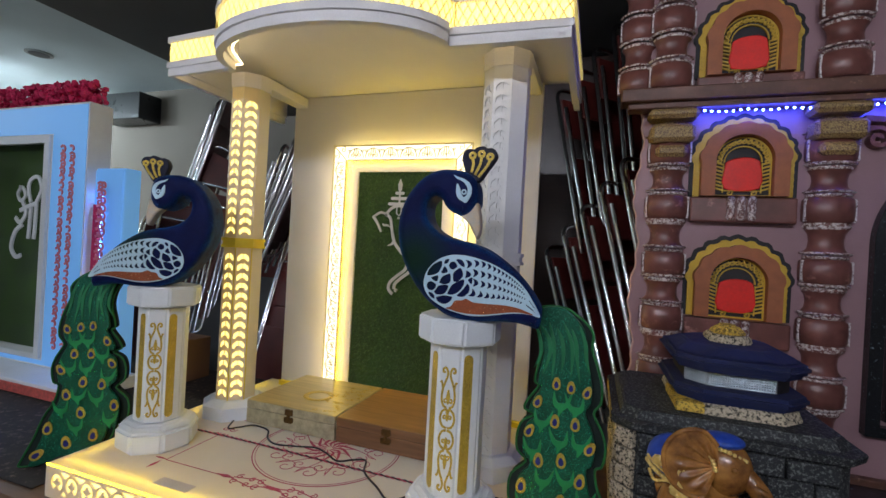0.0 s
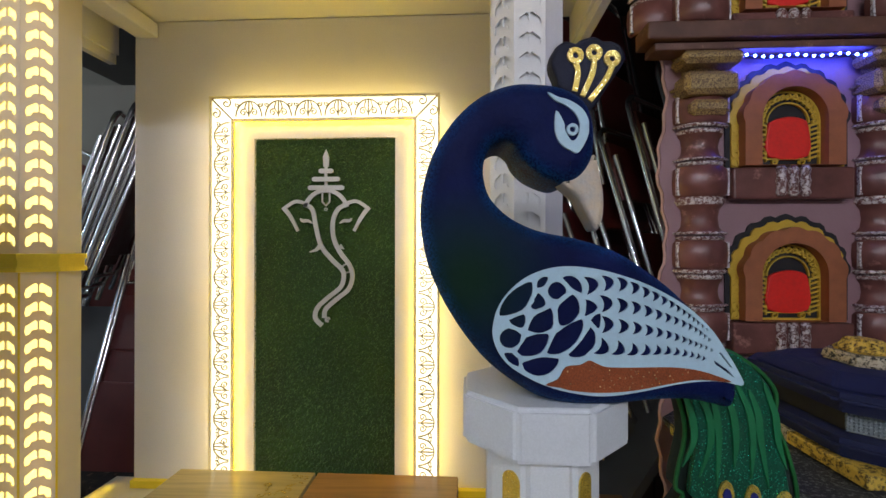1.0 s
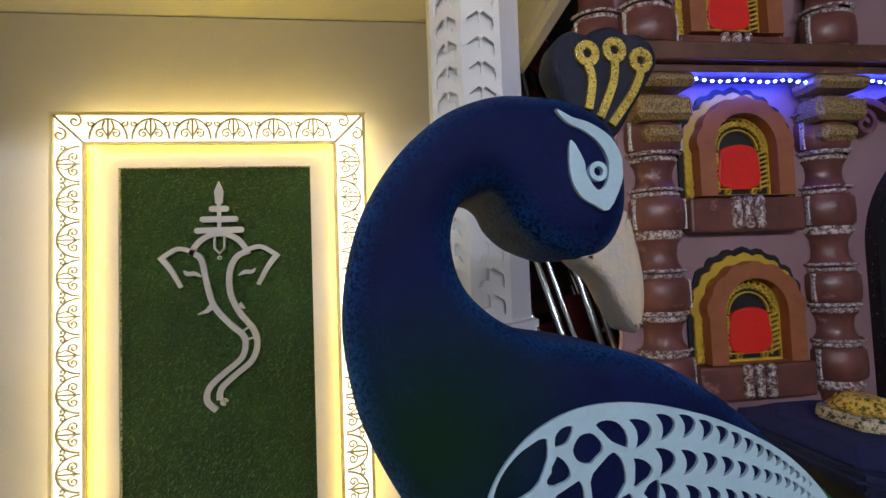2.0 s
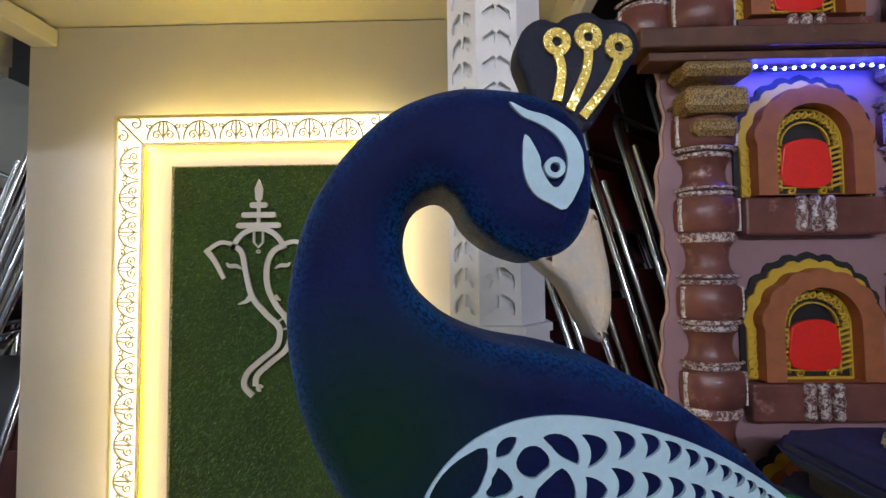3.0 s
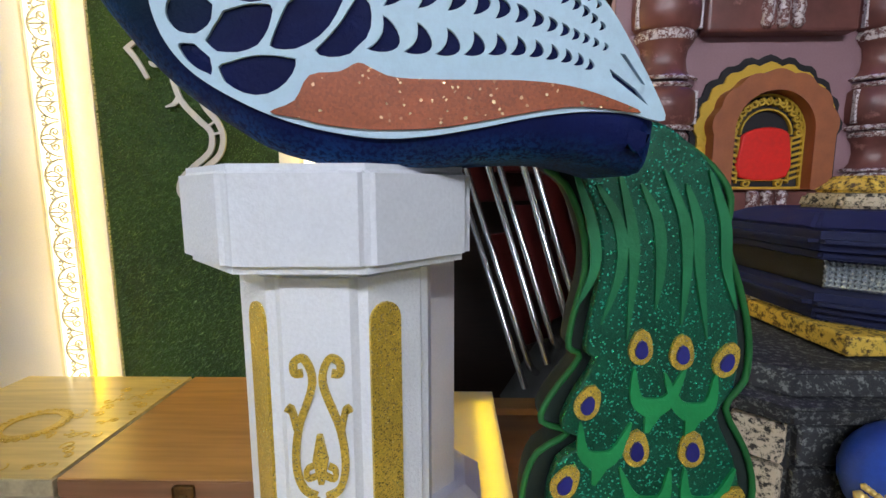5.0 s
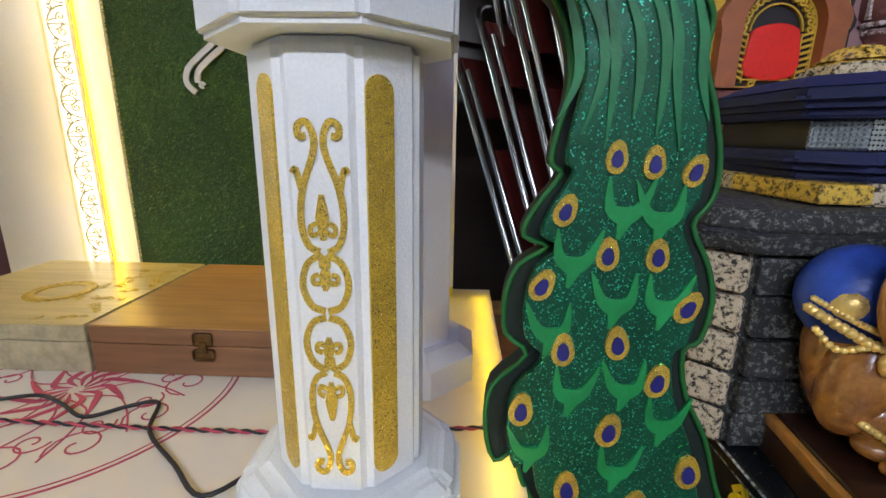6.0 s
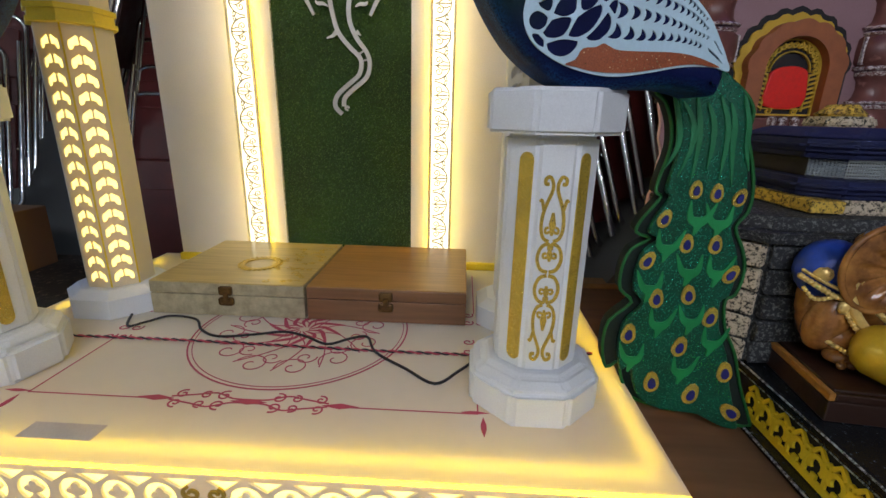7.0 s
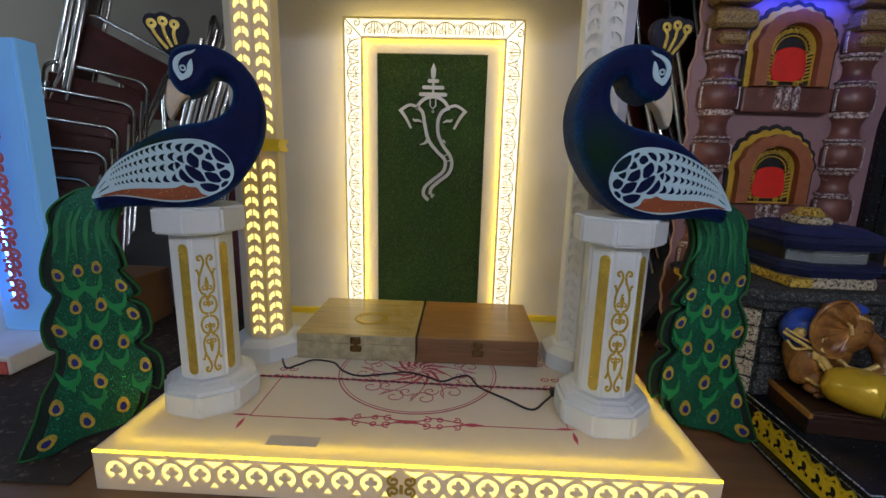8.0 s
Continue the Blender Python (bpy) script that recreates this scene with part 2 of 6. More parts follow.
def navy_body():
    """Peacock paint: deep navy, a blue sprayed back and a green sprayed breast."""
    m, nt, p = nodes_of("navy_foam_paint")
    base = ramp(nt, noise_node(nt, 18, 6), [(0.25, (0.002, 0.004, 0.032, 1)), (0.75, (0.003, 0.009, 0.070, 1))])
    sep = nt.nodes.new("ShaderNodeVectorMath")
    sep.operation = "DISTANCE"
    nt.links.new(coords(nt), sep.inputs[0])
    sep.inputs[1].default_value = (-0.095, -0.07, 0.13)
    spot = ramp(nt, sep.outputs["Value"], [(0.03, (1, 1, 1, 1)), (0.10, (0, 0, 0, 1))])
    c = mix(nt, spot, base, (0.003, 0.020, 0.009, 1))
    tc = nt.nodes.new("ShaderNodeTexCoord")
    sp = nt.nodes.new("ShaderNodeSeparateXYZ")
    nt.links.new(tc.outputs["Normal"], sp.inputs[0])
    neg = nt.nodes.new("ShaderNodeMath")
    neg.operation = "ABSOLUTE"
    nt.links.new(sp.outputs["Y"], neg.inputs[0])
    side = ramp(nt, neg.outputs[0], [(0.25, (1, 1, 1, 1)), (0.97, (0, 0, 0, 1))])
    dots = ramp(nt, noise_node(nt, 420, 2), [(0.40, (0, 0, 0, 1)), (0.56, (1, 1, 1, 1))])
    wide = ramp(nt, noise_node(nt, 14, 3), [(0.35, (0.15, 0.15, 0.15, 1)), (0.65, (1, 1, 1, 1))])
    spray = mix(nt, 1.0, mix(nt, 1.0, side, wide, "MULTIPLY"), dots, "MULTIPLY")
    c = mix(nt, spray, c, (0.015, 0.11, 0.32, 1))
    nt.links.new(c, p.inputs["Base Color"])
    p.inputs["Roughness"].default_value = 0.62
    p.inputs["Specular IOR Level"].default_value = 0.12
    bump(nt, p, noise_node(nt, 260, 5), 0.5)
    return m


M_NAVYP = navy_body()


# ---- helpers for shapes ----
def attach(name, me, material, parent=None, label=""):
    ob = new(name, me)
    for mm in material if isinstance(material, (list, tuple)) else [material]:
        me.materials.append(mm)
    if parent:
        ob.parent = parent
    if label:
        ob["label"] = label
    return ob


def part(name, bm, material, parent=None, label="", smooth=False):
    me = bpy.data.meshes.new(name)
    if smooth:
        for f in bm.faces:
            f.smooth = True
    bm.to_mesh(me)
    bm.free()
    return attach(name, me, material, parent, label)


def thing(name, at, label, category, group="", kind=""):
    e = new(name)
    e.empty_display_size = 0.05
    e.matrix_basis = at if isinstance(at, Matrix) else Matrix.Translation(at)
    return tagged(e, label, category, group, kind)


def box(x0, x1, y0, y1, z0, z1, bevel=0.0, bm=None, m=None, segs=2):
    bm = bm or bmesh.new()
    mat4 = Matrix.LocRotScale(((x0 + x1) / 2, (y0 + y1) / 2, (z0 + z1) / 2), None, (x1 - x0, y1 - y0, z1 - z0))
    r = bmesh.ops.create_cube(bm, size=1, matrix=(m or Matrix()) @ mat4)
    if bevel:
        es = {e for v in r["verts"] for e in v.link_edges}
        bmesh.ops.bevel(bm, geom=list(es), offset=bevel, segments=segs, affect="EDGES", profile=0.5)
    return bm


def smooth_path(pts, n=4, closed=True):
    """Points along a smooth line through the given ones."""
    out, k = [], len(pts)
    for i in range(k if closed else k - 1):
        if closed:
            p = [Vector(pts[(i + j) % k]) for j in (-1, 0, 1, 2)]
        else:
            p = [Vector(pts[max(0, min(k - 1, i + j))]) for j in (-1, 0, 1, 2)]
        for s in range(n):
            t = s / n
            out.append(0.5 * (2 * p[1] + (p[2] - p[0]) * t + (2 * p[0] - 5 * p[1] + 4 * p[2] - p[3]) * t * t
                              + (3 * p[1] - p[0] - 3 * p[2] + p[3]) * t ** 3))
    if not closed:
        out.append(Vector(pts[-1]))
    return out


def to_mesh(curve, m):
    ob = new("shape", curve)
    dg = bpy.context.evaluated_depsgraph_get()
    me = bpy.data.meshes.new_from_object(ob.evaluated_get(dg))
    bpy.data.objects.remove(ob)
    bpy.data.curves.remove(curve)
    me.transform(m)
    return me


def inside(pts, loop):
    """Which of the points lie inside the loop."""
    x, y = pts[:, 0], pts[:, 1]
    out = np.zeros(len(pts), bool)
    k = len(loop)
    for i in range(k):
        ax, ay, bx, by = loop[i][0], loop[i][1], loop[(i + 1) % k][0], loop[(i + 1) % k][1]
        if ay == by:
            continue
        out ^= ((ay > y) != (by > y)) & (x < (bx - ax) * (y - ay) / (by - ay) + ax)
    return out


def cut_sheet(loops, thick, m):
    """A flat sheet from its outline less all its holes, with side walls."""
    vs, es = [], []
    for loop in loops:
        b, k = len(vs), len(loop)
        vs += [Vector((p[0], p[1])) for p in loop]
        es += [(b + i, b + (i + 1) % k) for i in range(k)]
    v2, e2, tris, _, _, _ = mathutils.geometry.delaunay_2d_cdt(vs, es, [], 1, 1e-7)
    P = np.array([(v[0], v[1]) for v in v2])
    T = np.array([t for t in tris if len(t) == 3])
    mid = P[T].mean(axis=1)
    keep = inside(mid, loops[0])
    for h in loops[1:]:
        hx, hy = [p[0] for p in h], [p[1] for p in h]
        near = keep & (mid[:, 0] > min(hx)) & (mid[:, 0] < max(hx)) & (mid[:, 1] > min(hy)) & (mid[:, 1] < max(hy))
        idx = np.nonzero(near)[0]
        if len(idx):
            keep[idx[inside(mid[idx], h)]] = False
    T = T[keep]
    used = np.unique(T)
    new_id = {int(o): i for i, o in enumerate(used)}
    n = len(used)
    verts = [m @ Vector((P[o][0], P[o][1], thick)) for o in used] + [m @ Vector((P[o][0], P[o][1], 0)) for o in used]
    faces, edge = [], {}
    for t in T:
        a, b, c = (new_id[int(q)] for q in t)
        pa, pb, pc = P[t[0]], P[t[1]], P[t[2]]
        if (pb[0] - pa[0]) * (pc[1] - pa[1]) - (pb[1] - pa[1]) * (pc[0] - pa[0]) < 0:
            b, c = c, b
        faces += [(a, b, c), (c + n, b + n, a + n)]
        for q in ((a, b), (b, c), (c, a)):
            edge[q] = True
    for a, b in list(edge):
        if (b, a) not in edge:
            faces.append((b, a, a + n, b + n))
    me = bpy.data.meshes.new("cut_sheet")
    me.from_pydata(verts, [], faces)
    me.update()
    return me


def sheet(loops, thick, m=None, bevel=0.0, res=1, smooth=False):
    """A flat cut-out with holes: loops in local x, y; from z 0 to thick."""
    if not bevel or len(loops) > 1:
        return cut_sheet(loops, thick, m or Matrix())
    c = bpy.data.curves.new("outline", "CURVE")
    c.dimensions, c.fill_mode = "2D", "BOTH"
    c.extrude, c.bevel_depth, c.bevel_resolution, c.offset = max(thick / 2 - bevel, 0), bevel, res, -bevel
    for loop in loops:
        s = c.splines.new("POLY")
        s.points.add(len(loop) - 1)
        for q, v in zip(s.points, loop):
            q.co = (v[0], v[1], 0, 1)
        s.use_cyclic_u = True
    me = to_mesh(c, (m or Matrix()) @ Matrix.Translation((0, 0, thick / 2)))
    if smooth:
        for f in me.polygons:
            f.use_smooth = True
    return me


def tube(paths, radius, m=None, closed=False, res=2):
    c = bpy.data.curves.new("line", "CURVE")
    c.dimensions, c.bevel_depth, c.bevel_resolution, c.use_fill_caps = "3D", radius, res, True
    for path in paths:
        s = c.splines.new("POLY")
        s.points.add(len(path) - 1)
        for q, v in zip(s.points, path):
            q.co = (*v, 1)
        s.use_cyclic_u = closed
    me = to_mesh(c, m or Matrix())
    for f in me.polygons:
        f.use_smooth = True
    return me


def ribbons(paths, thick, m=None):
    """Flat strokes: (points in local x, y, width) with square section, from z 0 to thick."""
    verts, faces = [], []
    m = m or Matrix()
    for count, (pts, w) in enumerate(paths):
        pts = [Vector(p[:2]) for p in pts]
        k = len(pts)
        base = len(verts)
        for i, p in enumerate(pts):
            d = pts[min(i + 1, k - 1)] - pts[max(i - 1, 0)]
            if d.length < 1e-9:
                d = Vector((1, 0))
            d.normalize()
            n = Vector((-d.y, d.x))
            ww = w(i / max(k - 1, 1)) if callable(w) else w
            top = thick * (1 + 0.05 * (count % 7))
            for s, z in ((1, 0), (1, top), (-1, top), (-1, 0)):
                verts.append(m @ Vector((p.x + n.x * s * ww / 2, p.y + n.y * s * ww / 2, z)))
        for i in range(k - 1):
            a = base + 4 * i
            for j in range(3):
                faces.append((a + j, a + j + 4, a + j + 5, a + j + 1))
        faces.append((base, base + 1, base + 2, base + 3))
        e = base + 4 * (k - 1)
        faces.append((e + 3, e + 2, e + 1, e))
    me = bpy.data.meshes.new("strokes")
    me.from_pydata(verts, [], faces)
    me.update()
    return me


def join(meshes):
    bm = bmesh.new()
    for me in meshes:
        bm.from_mesh(me)
    return bm


def ring(cx, cy, r, a0=0, a1=360, n=16, sy=1.0):
    return [(cx + r * math.cos(radians(a0 + (a1 - a0) * i / n)), cy + sy * r * math.sin(radians(a0 + (a1 - a0) * i / n))) for i in range(n + 1)]


def spiral(cx, cy, r0, r1, a0, a1, n=18):
    out = []
    for i in range(n + 1):
        t = i / n
        r, a = r0 + (r1 - r0) * t, radians(a0 + (a1 - a0) * t)
        out.append((cx + r * math.cos(a), cy + r * math.sin(a)))
    return out


def flip(pts, ax=0.0):
    return [(2 * ax - p[0], p[1]) for p in pts]


def prism(sides, d, z0, z1, turn=0.0, d1=None, bm=None, at=(0, 0)):
    """A prism with the given flat-to-flat width; d1: the width at its top."""
    bm = bm or bmesh.new()
    rings = []
    for z, dd in ((z0, d), (z1, d1 or d)):
        r = dd / 2 / math.cos(math.pi / sides)
        rings.append([bm.verts.new((at[0] + r * math.cos(turn + math.pi / sides + 2 * math.pi * i / sides),
                                    at[1] + r * math.sin(turn + math.pi / sides + 2 * math.pi * i / sides), z)) for i in range(sides)])
    for i in range(sides):
        bm.faces.new((rings[0][i], rings[0][(i + 1) % sides], rings[1][(i + 1) % sides], rings[1][i]))
    bm.faces.new(rings[1])
    bm.faces.new(rings[0][::-1])
    return bm


def lathe(profile, n=20, bm=None, at=(0, 0, 0), a0=0, a1=360, sx=1, sy=1):
    """profile: (radius, z) from bottom to top."""
    bm = bm or bmesh.new()
    full = a1 - a0 >= 360
    cols = n if full else n + 1
    vs = [[bm.verts.new((at[0] + sx * r * math.cos(radians(a0 + (a1 - a0) * i / n)), at[1] + sy * r * math.sin(radians(a0 + (a1 - a0) * i / n)), at[2] + z))
           for i in range(cols)] for r, z in profile]
    for a, b in zip(vs, vs[1:]):
        for i in range(n):
            j = (i + 1) % cols
            bm.faces.new((a[i], a[j], b[j], b[i]))
    if full:
        bm.faces.new(vs[0][::-1])
        bm.faces.new(vs[-1])
    return bm


UP = pose(0, 0, 0, 90)      # local x, y, z -> x, z, and towards the viewer

M_PLINTHD = wood("dark_plinth_wood", (0.030, 0.012, 0.007), 0.35)
# emission stands in for the blue light washing over white board
M_PANELB = glow("blue_wash_glow", (0.16, 0.42, 0.85), 0.30)


def turf_blade_paint():
    m, nt, p = nodes_of("turf_blade")
    geo = nt.nodes.new("ShaderNodeNewGeometry")
    c = ramp(nt, geo.outputs["Random Per Island"], [(0.0, (0.010, 0.035, 0.006, 1)), (0.75, (0.045, 0.12, 0.020, 1)), (1.0, (0.13, 0.22, 0.05, 1))])
    nt.links.new(c, p.inputs["Base Color"])
    p.inputs["Roughness"].default_value = 0.5
    return m


M_BLADE = turf_blade_paint()


# ---- the room ----
def room():
    x0, x1, y0, y1, h, hd, xd = -7.0, 2.6, -3.0, 3.6, 2.95, 2.6, -2.865
    fl = part("floor", box(x0, x1, y0, y1, -0.1, 0), M_FLOOR)
    tagged(fl, "grey tiled shop floor", "floor", kind="structure")
    ce = part("ceiling", box(x0, xd - 0.003, y0, y1, h, h + 0.1), M_CEIL)
    tagged(ce, "pale blue-grey painted ceiling", "ceiling", kind="structure")
    dc = part("dropped_ceiling", box(xd, x1, y0, y1, hd, h + 0.1), M_BEAM)
    tagged(dc, "dark grey dropped ceiling over the stalls", "ceiling", kind="structure")
    for n, b in (("wall_north", (x0, x1, y1, y1 + 0.15)), ("wall_south", (x0, x1, y0 - 0.15, y0)), ("wall_west", (x0 - 0.15, x0, y0, y1)), ("wall_east", (x1, x1 + 0.15, y0, y1))):
        tagged(part(n, box(*b, 0, h), M_WALL), "plain beige painted wall", "wall", kind="structure")
    # tube lamps on the dropped ceiling, behind the viewer; the far left pair is added fill, unseen
    for x, y, z in LAMPS:
        lamp = thing("tube_lamp", (x, y, z), "unseen cool white ceiling tube lamp", "lamp", "ceiling tube lamps")
        part("housing", box(-0.62, 0.62, -0.05, 0.05, 0.0, 0.027, 0.005), M_WHITEL, lamp)
        if x < -3:
            for hx in (-0.45, 0.45):
                attach("hanger", tube([[(hx, 0, 0.026), (hx, 0, 2.951 - z)]], 0.004, res=1), M_STEEL, lamp, "thin steel hanger rod of an added fill lamp")
        attach("tube", tube([[(-0.6, 0, -0.02), (0.6, 0, -0.02)]], 0.018), M_TUBE_FILL if x < -3 else M_TUBE, lamp, "glowing tube")
    sc = thing("wall_speaker", (-4.85, 3.5, 2.72), "small black box fixed high on the wall", "speaker")
    part("case", box(-0.32, 0.32, -0.15, 0.098, -0.14, 0.14, 0.01), M_SCREEN, sc)
    dl = thing("downlight", (-4.78, 2.6, h - 0.0005), "small round ceiling downlight, switched off", "lamp")
    part("ring", lathe([(0.10, -0.012), (0.10, -0.001)], 24), M_STEEL, dl)
    part("lens", lathe([(0.075, -0.016), (0.075, -0.0125)], 24), M_BEAM, dl)
    un = thing("ceiling_unit", (-4.35, 1.75, h - 0.06), "dark box unit hung under the ceiling", "unit")
    part("case", box(-0.45, 0.30, -0.20, 0.20, -0.05, 0.059, 0.02), M_BEAM, un)


# ---- the table under the shrine ----
def punched_rail(x0, x1, y, z0, z1, axis="x"):
    """Slotted angle: a strip with two rows of holes."""
    n = int((x1 - x0) / 0.032)
    loops = [[(x0, z0), (x1, z0), (x1, z1), (x0, z1)]]
    for i in range(n):
        c = x0 + 0.016 + (x1 - x0 - 0.032) * i / max(n - 1, 1)
        loops.append([(c + 0.008 * math.cos(a), (z0 + z1) / 2 + 0.0045 * math.sin(a)) for a in [k * math.pi / 4 for k in range(8)]])
    return sheet(loops, 0.002, pose(0, y, 0, 90))


def table():
    t = thing("display_table", (-0.7, 1.2, 0), "brown board table on a slotted steel angle frame", "table")
    o = Matrix.Translation((0.7, -1.2, 0))
    x0, x1, y0, y1 = -2.75, 1.55, 0.805, 1.86
    bm = box(x0, x1, y0, y1, ZT - 0.028, ZT, 0.002)
    bm.transform(o)
    part("tabletop", bm, M_BOARD, t)
    for z in (ZT - 0.07, 0.18):
        me = punched_rail(x0, x1, y0 - 0.003, z - 0.0, z + 0.04)
        me.transform(o)
        attach("rail", me, M_STEEL, t, "galvanised slotted angle rail")
    for x in (x0 + 0.02, -0.80, 0.25, x1 - 0.05):
        for y in (y0 - 0.008, y1 - 0.05):
            me = punched_rail(0.0, ZT - 0.03, 0, -0.02, 0.02)
            me.transform(o @ Matrix.Translation((x, y, 0)) @ pose(0, 0, 0, 0, -90, 0))
            attach("leg", me, M_STEEL, t)
    mat_ = thing("patterned_mat", (-2.05, 1.3, ZT), "dark brown patterned mat spread on the table", "mat")
    bm = box(-0.66, 0.62, -0.455, 0.62, 0.001, 0.006, 0.002)
    part("cloth", bm, M_CARPET, mat_)


# ---- the white shrine ----
def trefoil_loop(cx, cy, r):
    """An open ring with a three-lobed leaf in it: the hole round the leaf."""
    outer = [(cx + r * math.cos(radians(a)), cy + r * math.sin(radians(a))) for a in range(-60, 241, 20)]
    leaf = []
    for k, (lx, ly, lr) in enumerate(((-0.36, -0.02, 0.24), (0, 0.34, 0.26), (0.36, -0.02, 0.24))):
        for a in range(6):
            ang = radians((200, 160, 60)[k] - a * 34)
            leaf.append((cx + r * (lx + lr * math.cos(ang)), cy + r * (ly + lr * math.sin(ang))))
    foot_r, foot_l = (cx + 0.10 * r, cy - 0.35 * r), (cx - 0.10 * r, cy - 0.35 * r)
    hole = outer + [(cx - 0.42 * r, cy - 0.70 * r), foot_l] + leaf + [foot_r, (cx + 0.42 * r, cy - 0.70 * r)]
    return hole


def shrine():
    s = thing("festival_shrine", (CX, 1.3, ZT), "white board festival shrine lit from within by warm strips", "shrine")
    o = Matrix.Translation((-CX, -1.3, -ZT))

    def put(name, me_or_bm, material, label="", parent=None):
        if isinstance(me_or_bm, bmesh.types.BMesh):
            me = bpy.data.meshes.new(name)
            me_or_bm.to_mesh(me)
            me_or_bm.free()
        else:
            me = me_or_bm
        me.transform(o)
        return attach(name, me, material, parent or s, label)

    x0, x1, y0, y1 = -1.368, -0.108, 0.842, 1.735
    # platform: a hollow tray of thin sheet with strips inside its rim
    bm = bmesh.new()
    c = [(x0, y0), (x1, y0), (x1, y1), (x0, y1)]
    bm.faces.new([bm.verts.new((*p, ZP)) for p in c])
    plat = put("platform_top", bm, M_SHEET, "white sheet glowing yellow near its rim")
    w = 0.012
    frontb = [[(x0, ZT + 0.001), (x1, ZT + 0.001), (x1, ZP - 0.003), (x0, ZP - 0.003)]]
    n = 21
    for i in range(n):
        cx = x0 + 0.045 + (x1 - x0 - 0.09) * i / (n - 1)
        if i == n // 2:
            continue
        frontb.append(trefoil_loop(cx, ZT + 0.046, 0.0225))
    for i in range(n - 1):
        cx = x0 + 0.045 + (x1 - x0 - 0.09) * (i + 0.5) / (n - 1)
        frontb.append([(cx - 0.024, ZT + 0.077), (cx + 0.024, ZT + 0.077), (cx, ZT + 0.060)])
        frontb.append([(cx - 0.010, ZT + 0.016), (cx + 0.010, ZT + 0.016), (cx, ZT + 0.030)])
    put("front_lattice", sheet(frontb, 0.004, pose(0, y0 + 0.004, 0, 90)), M_SHEET, "white fretwork strip with trefoil rings")
    put("front_backlight", box(x0 + 0.012, x1 - 0.012, y0 + 0.012, y0 + 0.014, ZT + 0.006, ZP - 0.012), M_LED, "glowing yellow diffuser")
    put("rim_line", box(x0 + 0.001, x1 - 0.001, y0 - 0.0005, y0 + 0.003, ZP - 0.0028, ZP + 0.0005), M_LEDY, "thin bright yellow seam")
    for sx in (x0, x1 - 0.006):
        put("platform_side", box(sx, sx + 0.006, y0 + 0.005, y1, ZT + 0.001, ZP - 0.001), M_SIDE)
    put("platform_back", box(x0 + 0.007, x1 - 0.007, y1 - 0.006, y1 - 0.0005, ZT + 0.001, ZP - 0.001), M_CREAM)
    for b in ((x0 + 0.03, x1 - 0.03, y0 + 0.035, y0 + 0.043), (x0 + 0.022, x0 + 0.030, y0 + 0.05, y1 - 0.05), (x1 - 0.030, x1 - 0.022, y0 + 0.05, y1 - 0.05)):
        put("rim_strip", box(*b, ZP - 0.019, ZP - 0.016), M_LEDY, "warm strip light under the platform rim")
    e = []
    for sx in (1, -1):
        for sz in (1, -1):
            e.append(([(sx * p[0], sz * p[1]) for p in spiral(0.011, 0.009, 0.0025, 0.009, 0, 430)], 0.0032))
    e.append(([(0, -0.012), (0, 0.002)], 0.005))
    put("gold_emblem", ribbons([([(1.45 * p[0], 1.3 * p[1]) for p in q], 1.4 * w_) for q, w_ in e], 0.003, pose(CX + 0.005, y0 - 0.0005, ZT + 0.044, 90)), M_GOLDPAINT, "small gold scroll emblem")

    # red printed pattern on the platform
    red = []
    for y in (0.987,):
        red += [([(-1.11, y), (-0.90, y)], 0.0022), ([(-0.585, y), (-0.372, y)], 0.0022)]
    for xx in (-1.108, -0.372):
        red += [([(xx, 0.987), (xx, 1.17)], 0.0022), ([(xx, 1.36), (xx, 1.62)], 0.0022)]
        for yy in (1.20, 1.33):
            red += [([(xx + (0.013 if k % 2 else -0.013) * 1, yy + 0.0)] and spiral(xx + 0.014 * (1 if k % 2 else -1), yy + 0.02 * (1 if k > 1 else -1), 0.003, 0.013, 0, 400), 0.003) for k in range(4)]

    for x, y in ((-1.117, 0.962), (-0.364, 0.962)):
        red.append(([(x, y - 0.028), (x, y - 0.01), (x, y), (x, y + 0.018)], lambda t: 0.013 * (1 - abs(2 * t - 1))))
        red.append(([(x - 0.035, y + 0.028), (x - 0.02, y + 0.028), (x - 0.01, y + 0.028), (x + 0.01, y + 0.028)], lambda t: 0.010 * (1 - abs(2 * t - 1))))
    for x in (-0.895, -0.742, -0.592):
        red.append(([(x - 0.03, 0.989), (x - 0.015, 0.989), (x, 0.989), (x + 0.015, 0.989), (x + 0.03, 0.989)], lambda t: 0.014 * (1 - abs(2 * t - 1))))
    for sx in (1, -1):
        for sy in (1, -1):
            for px, r in ((0.045, 0.016), (0.075, 0.012), (0.115, 0.014)):
                red.append(([(-0.742 + sx * p[0], 0.990 + sy * p[1]) for p in spiral(px, 0.012, 0.002, r * 0.8, 30, 470)], 0.003))
            red.append(([(-0.742 + sx * p[0], 0.990 + sy * p[1]) for p in smooth_path([(0, 0.004), (0.03, 0.006), (0.06, 0.018), (0.09, 0.012), (0.13, 0.004)], 4, False)], 0.003))
    red.append((ring(CX, 1.245, 0.222, n=72), 0.003))
    red.append((ring(CX, 1.245, 0.214, n=72), 0.0015))
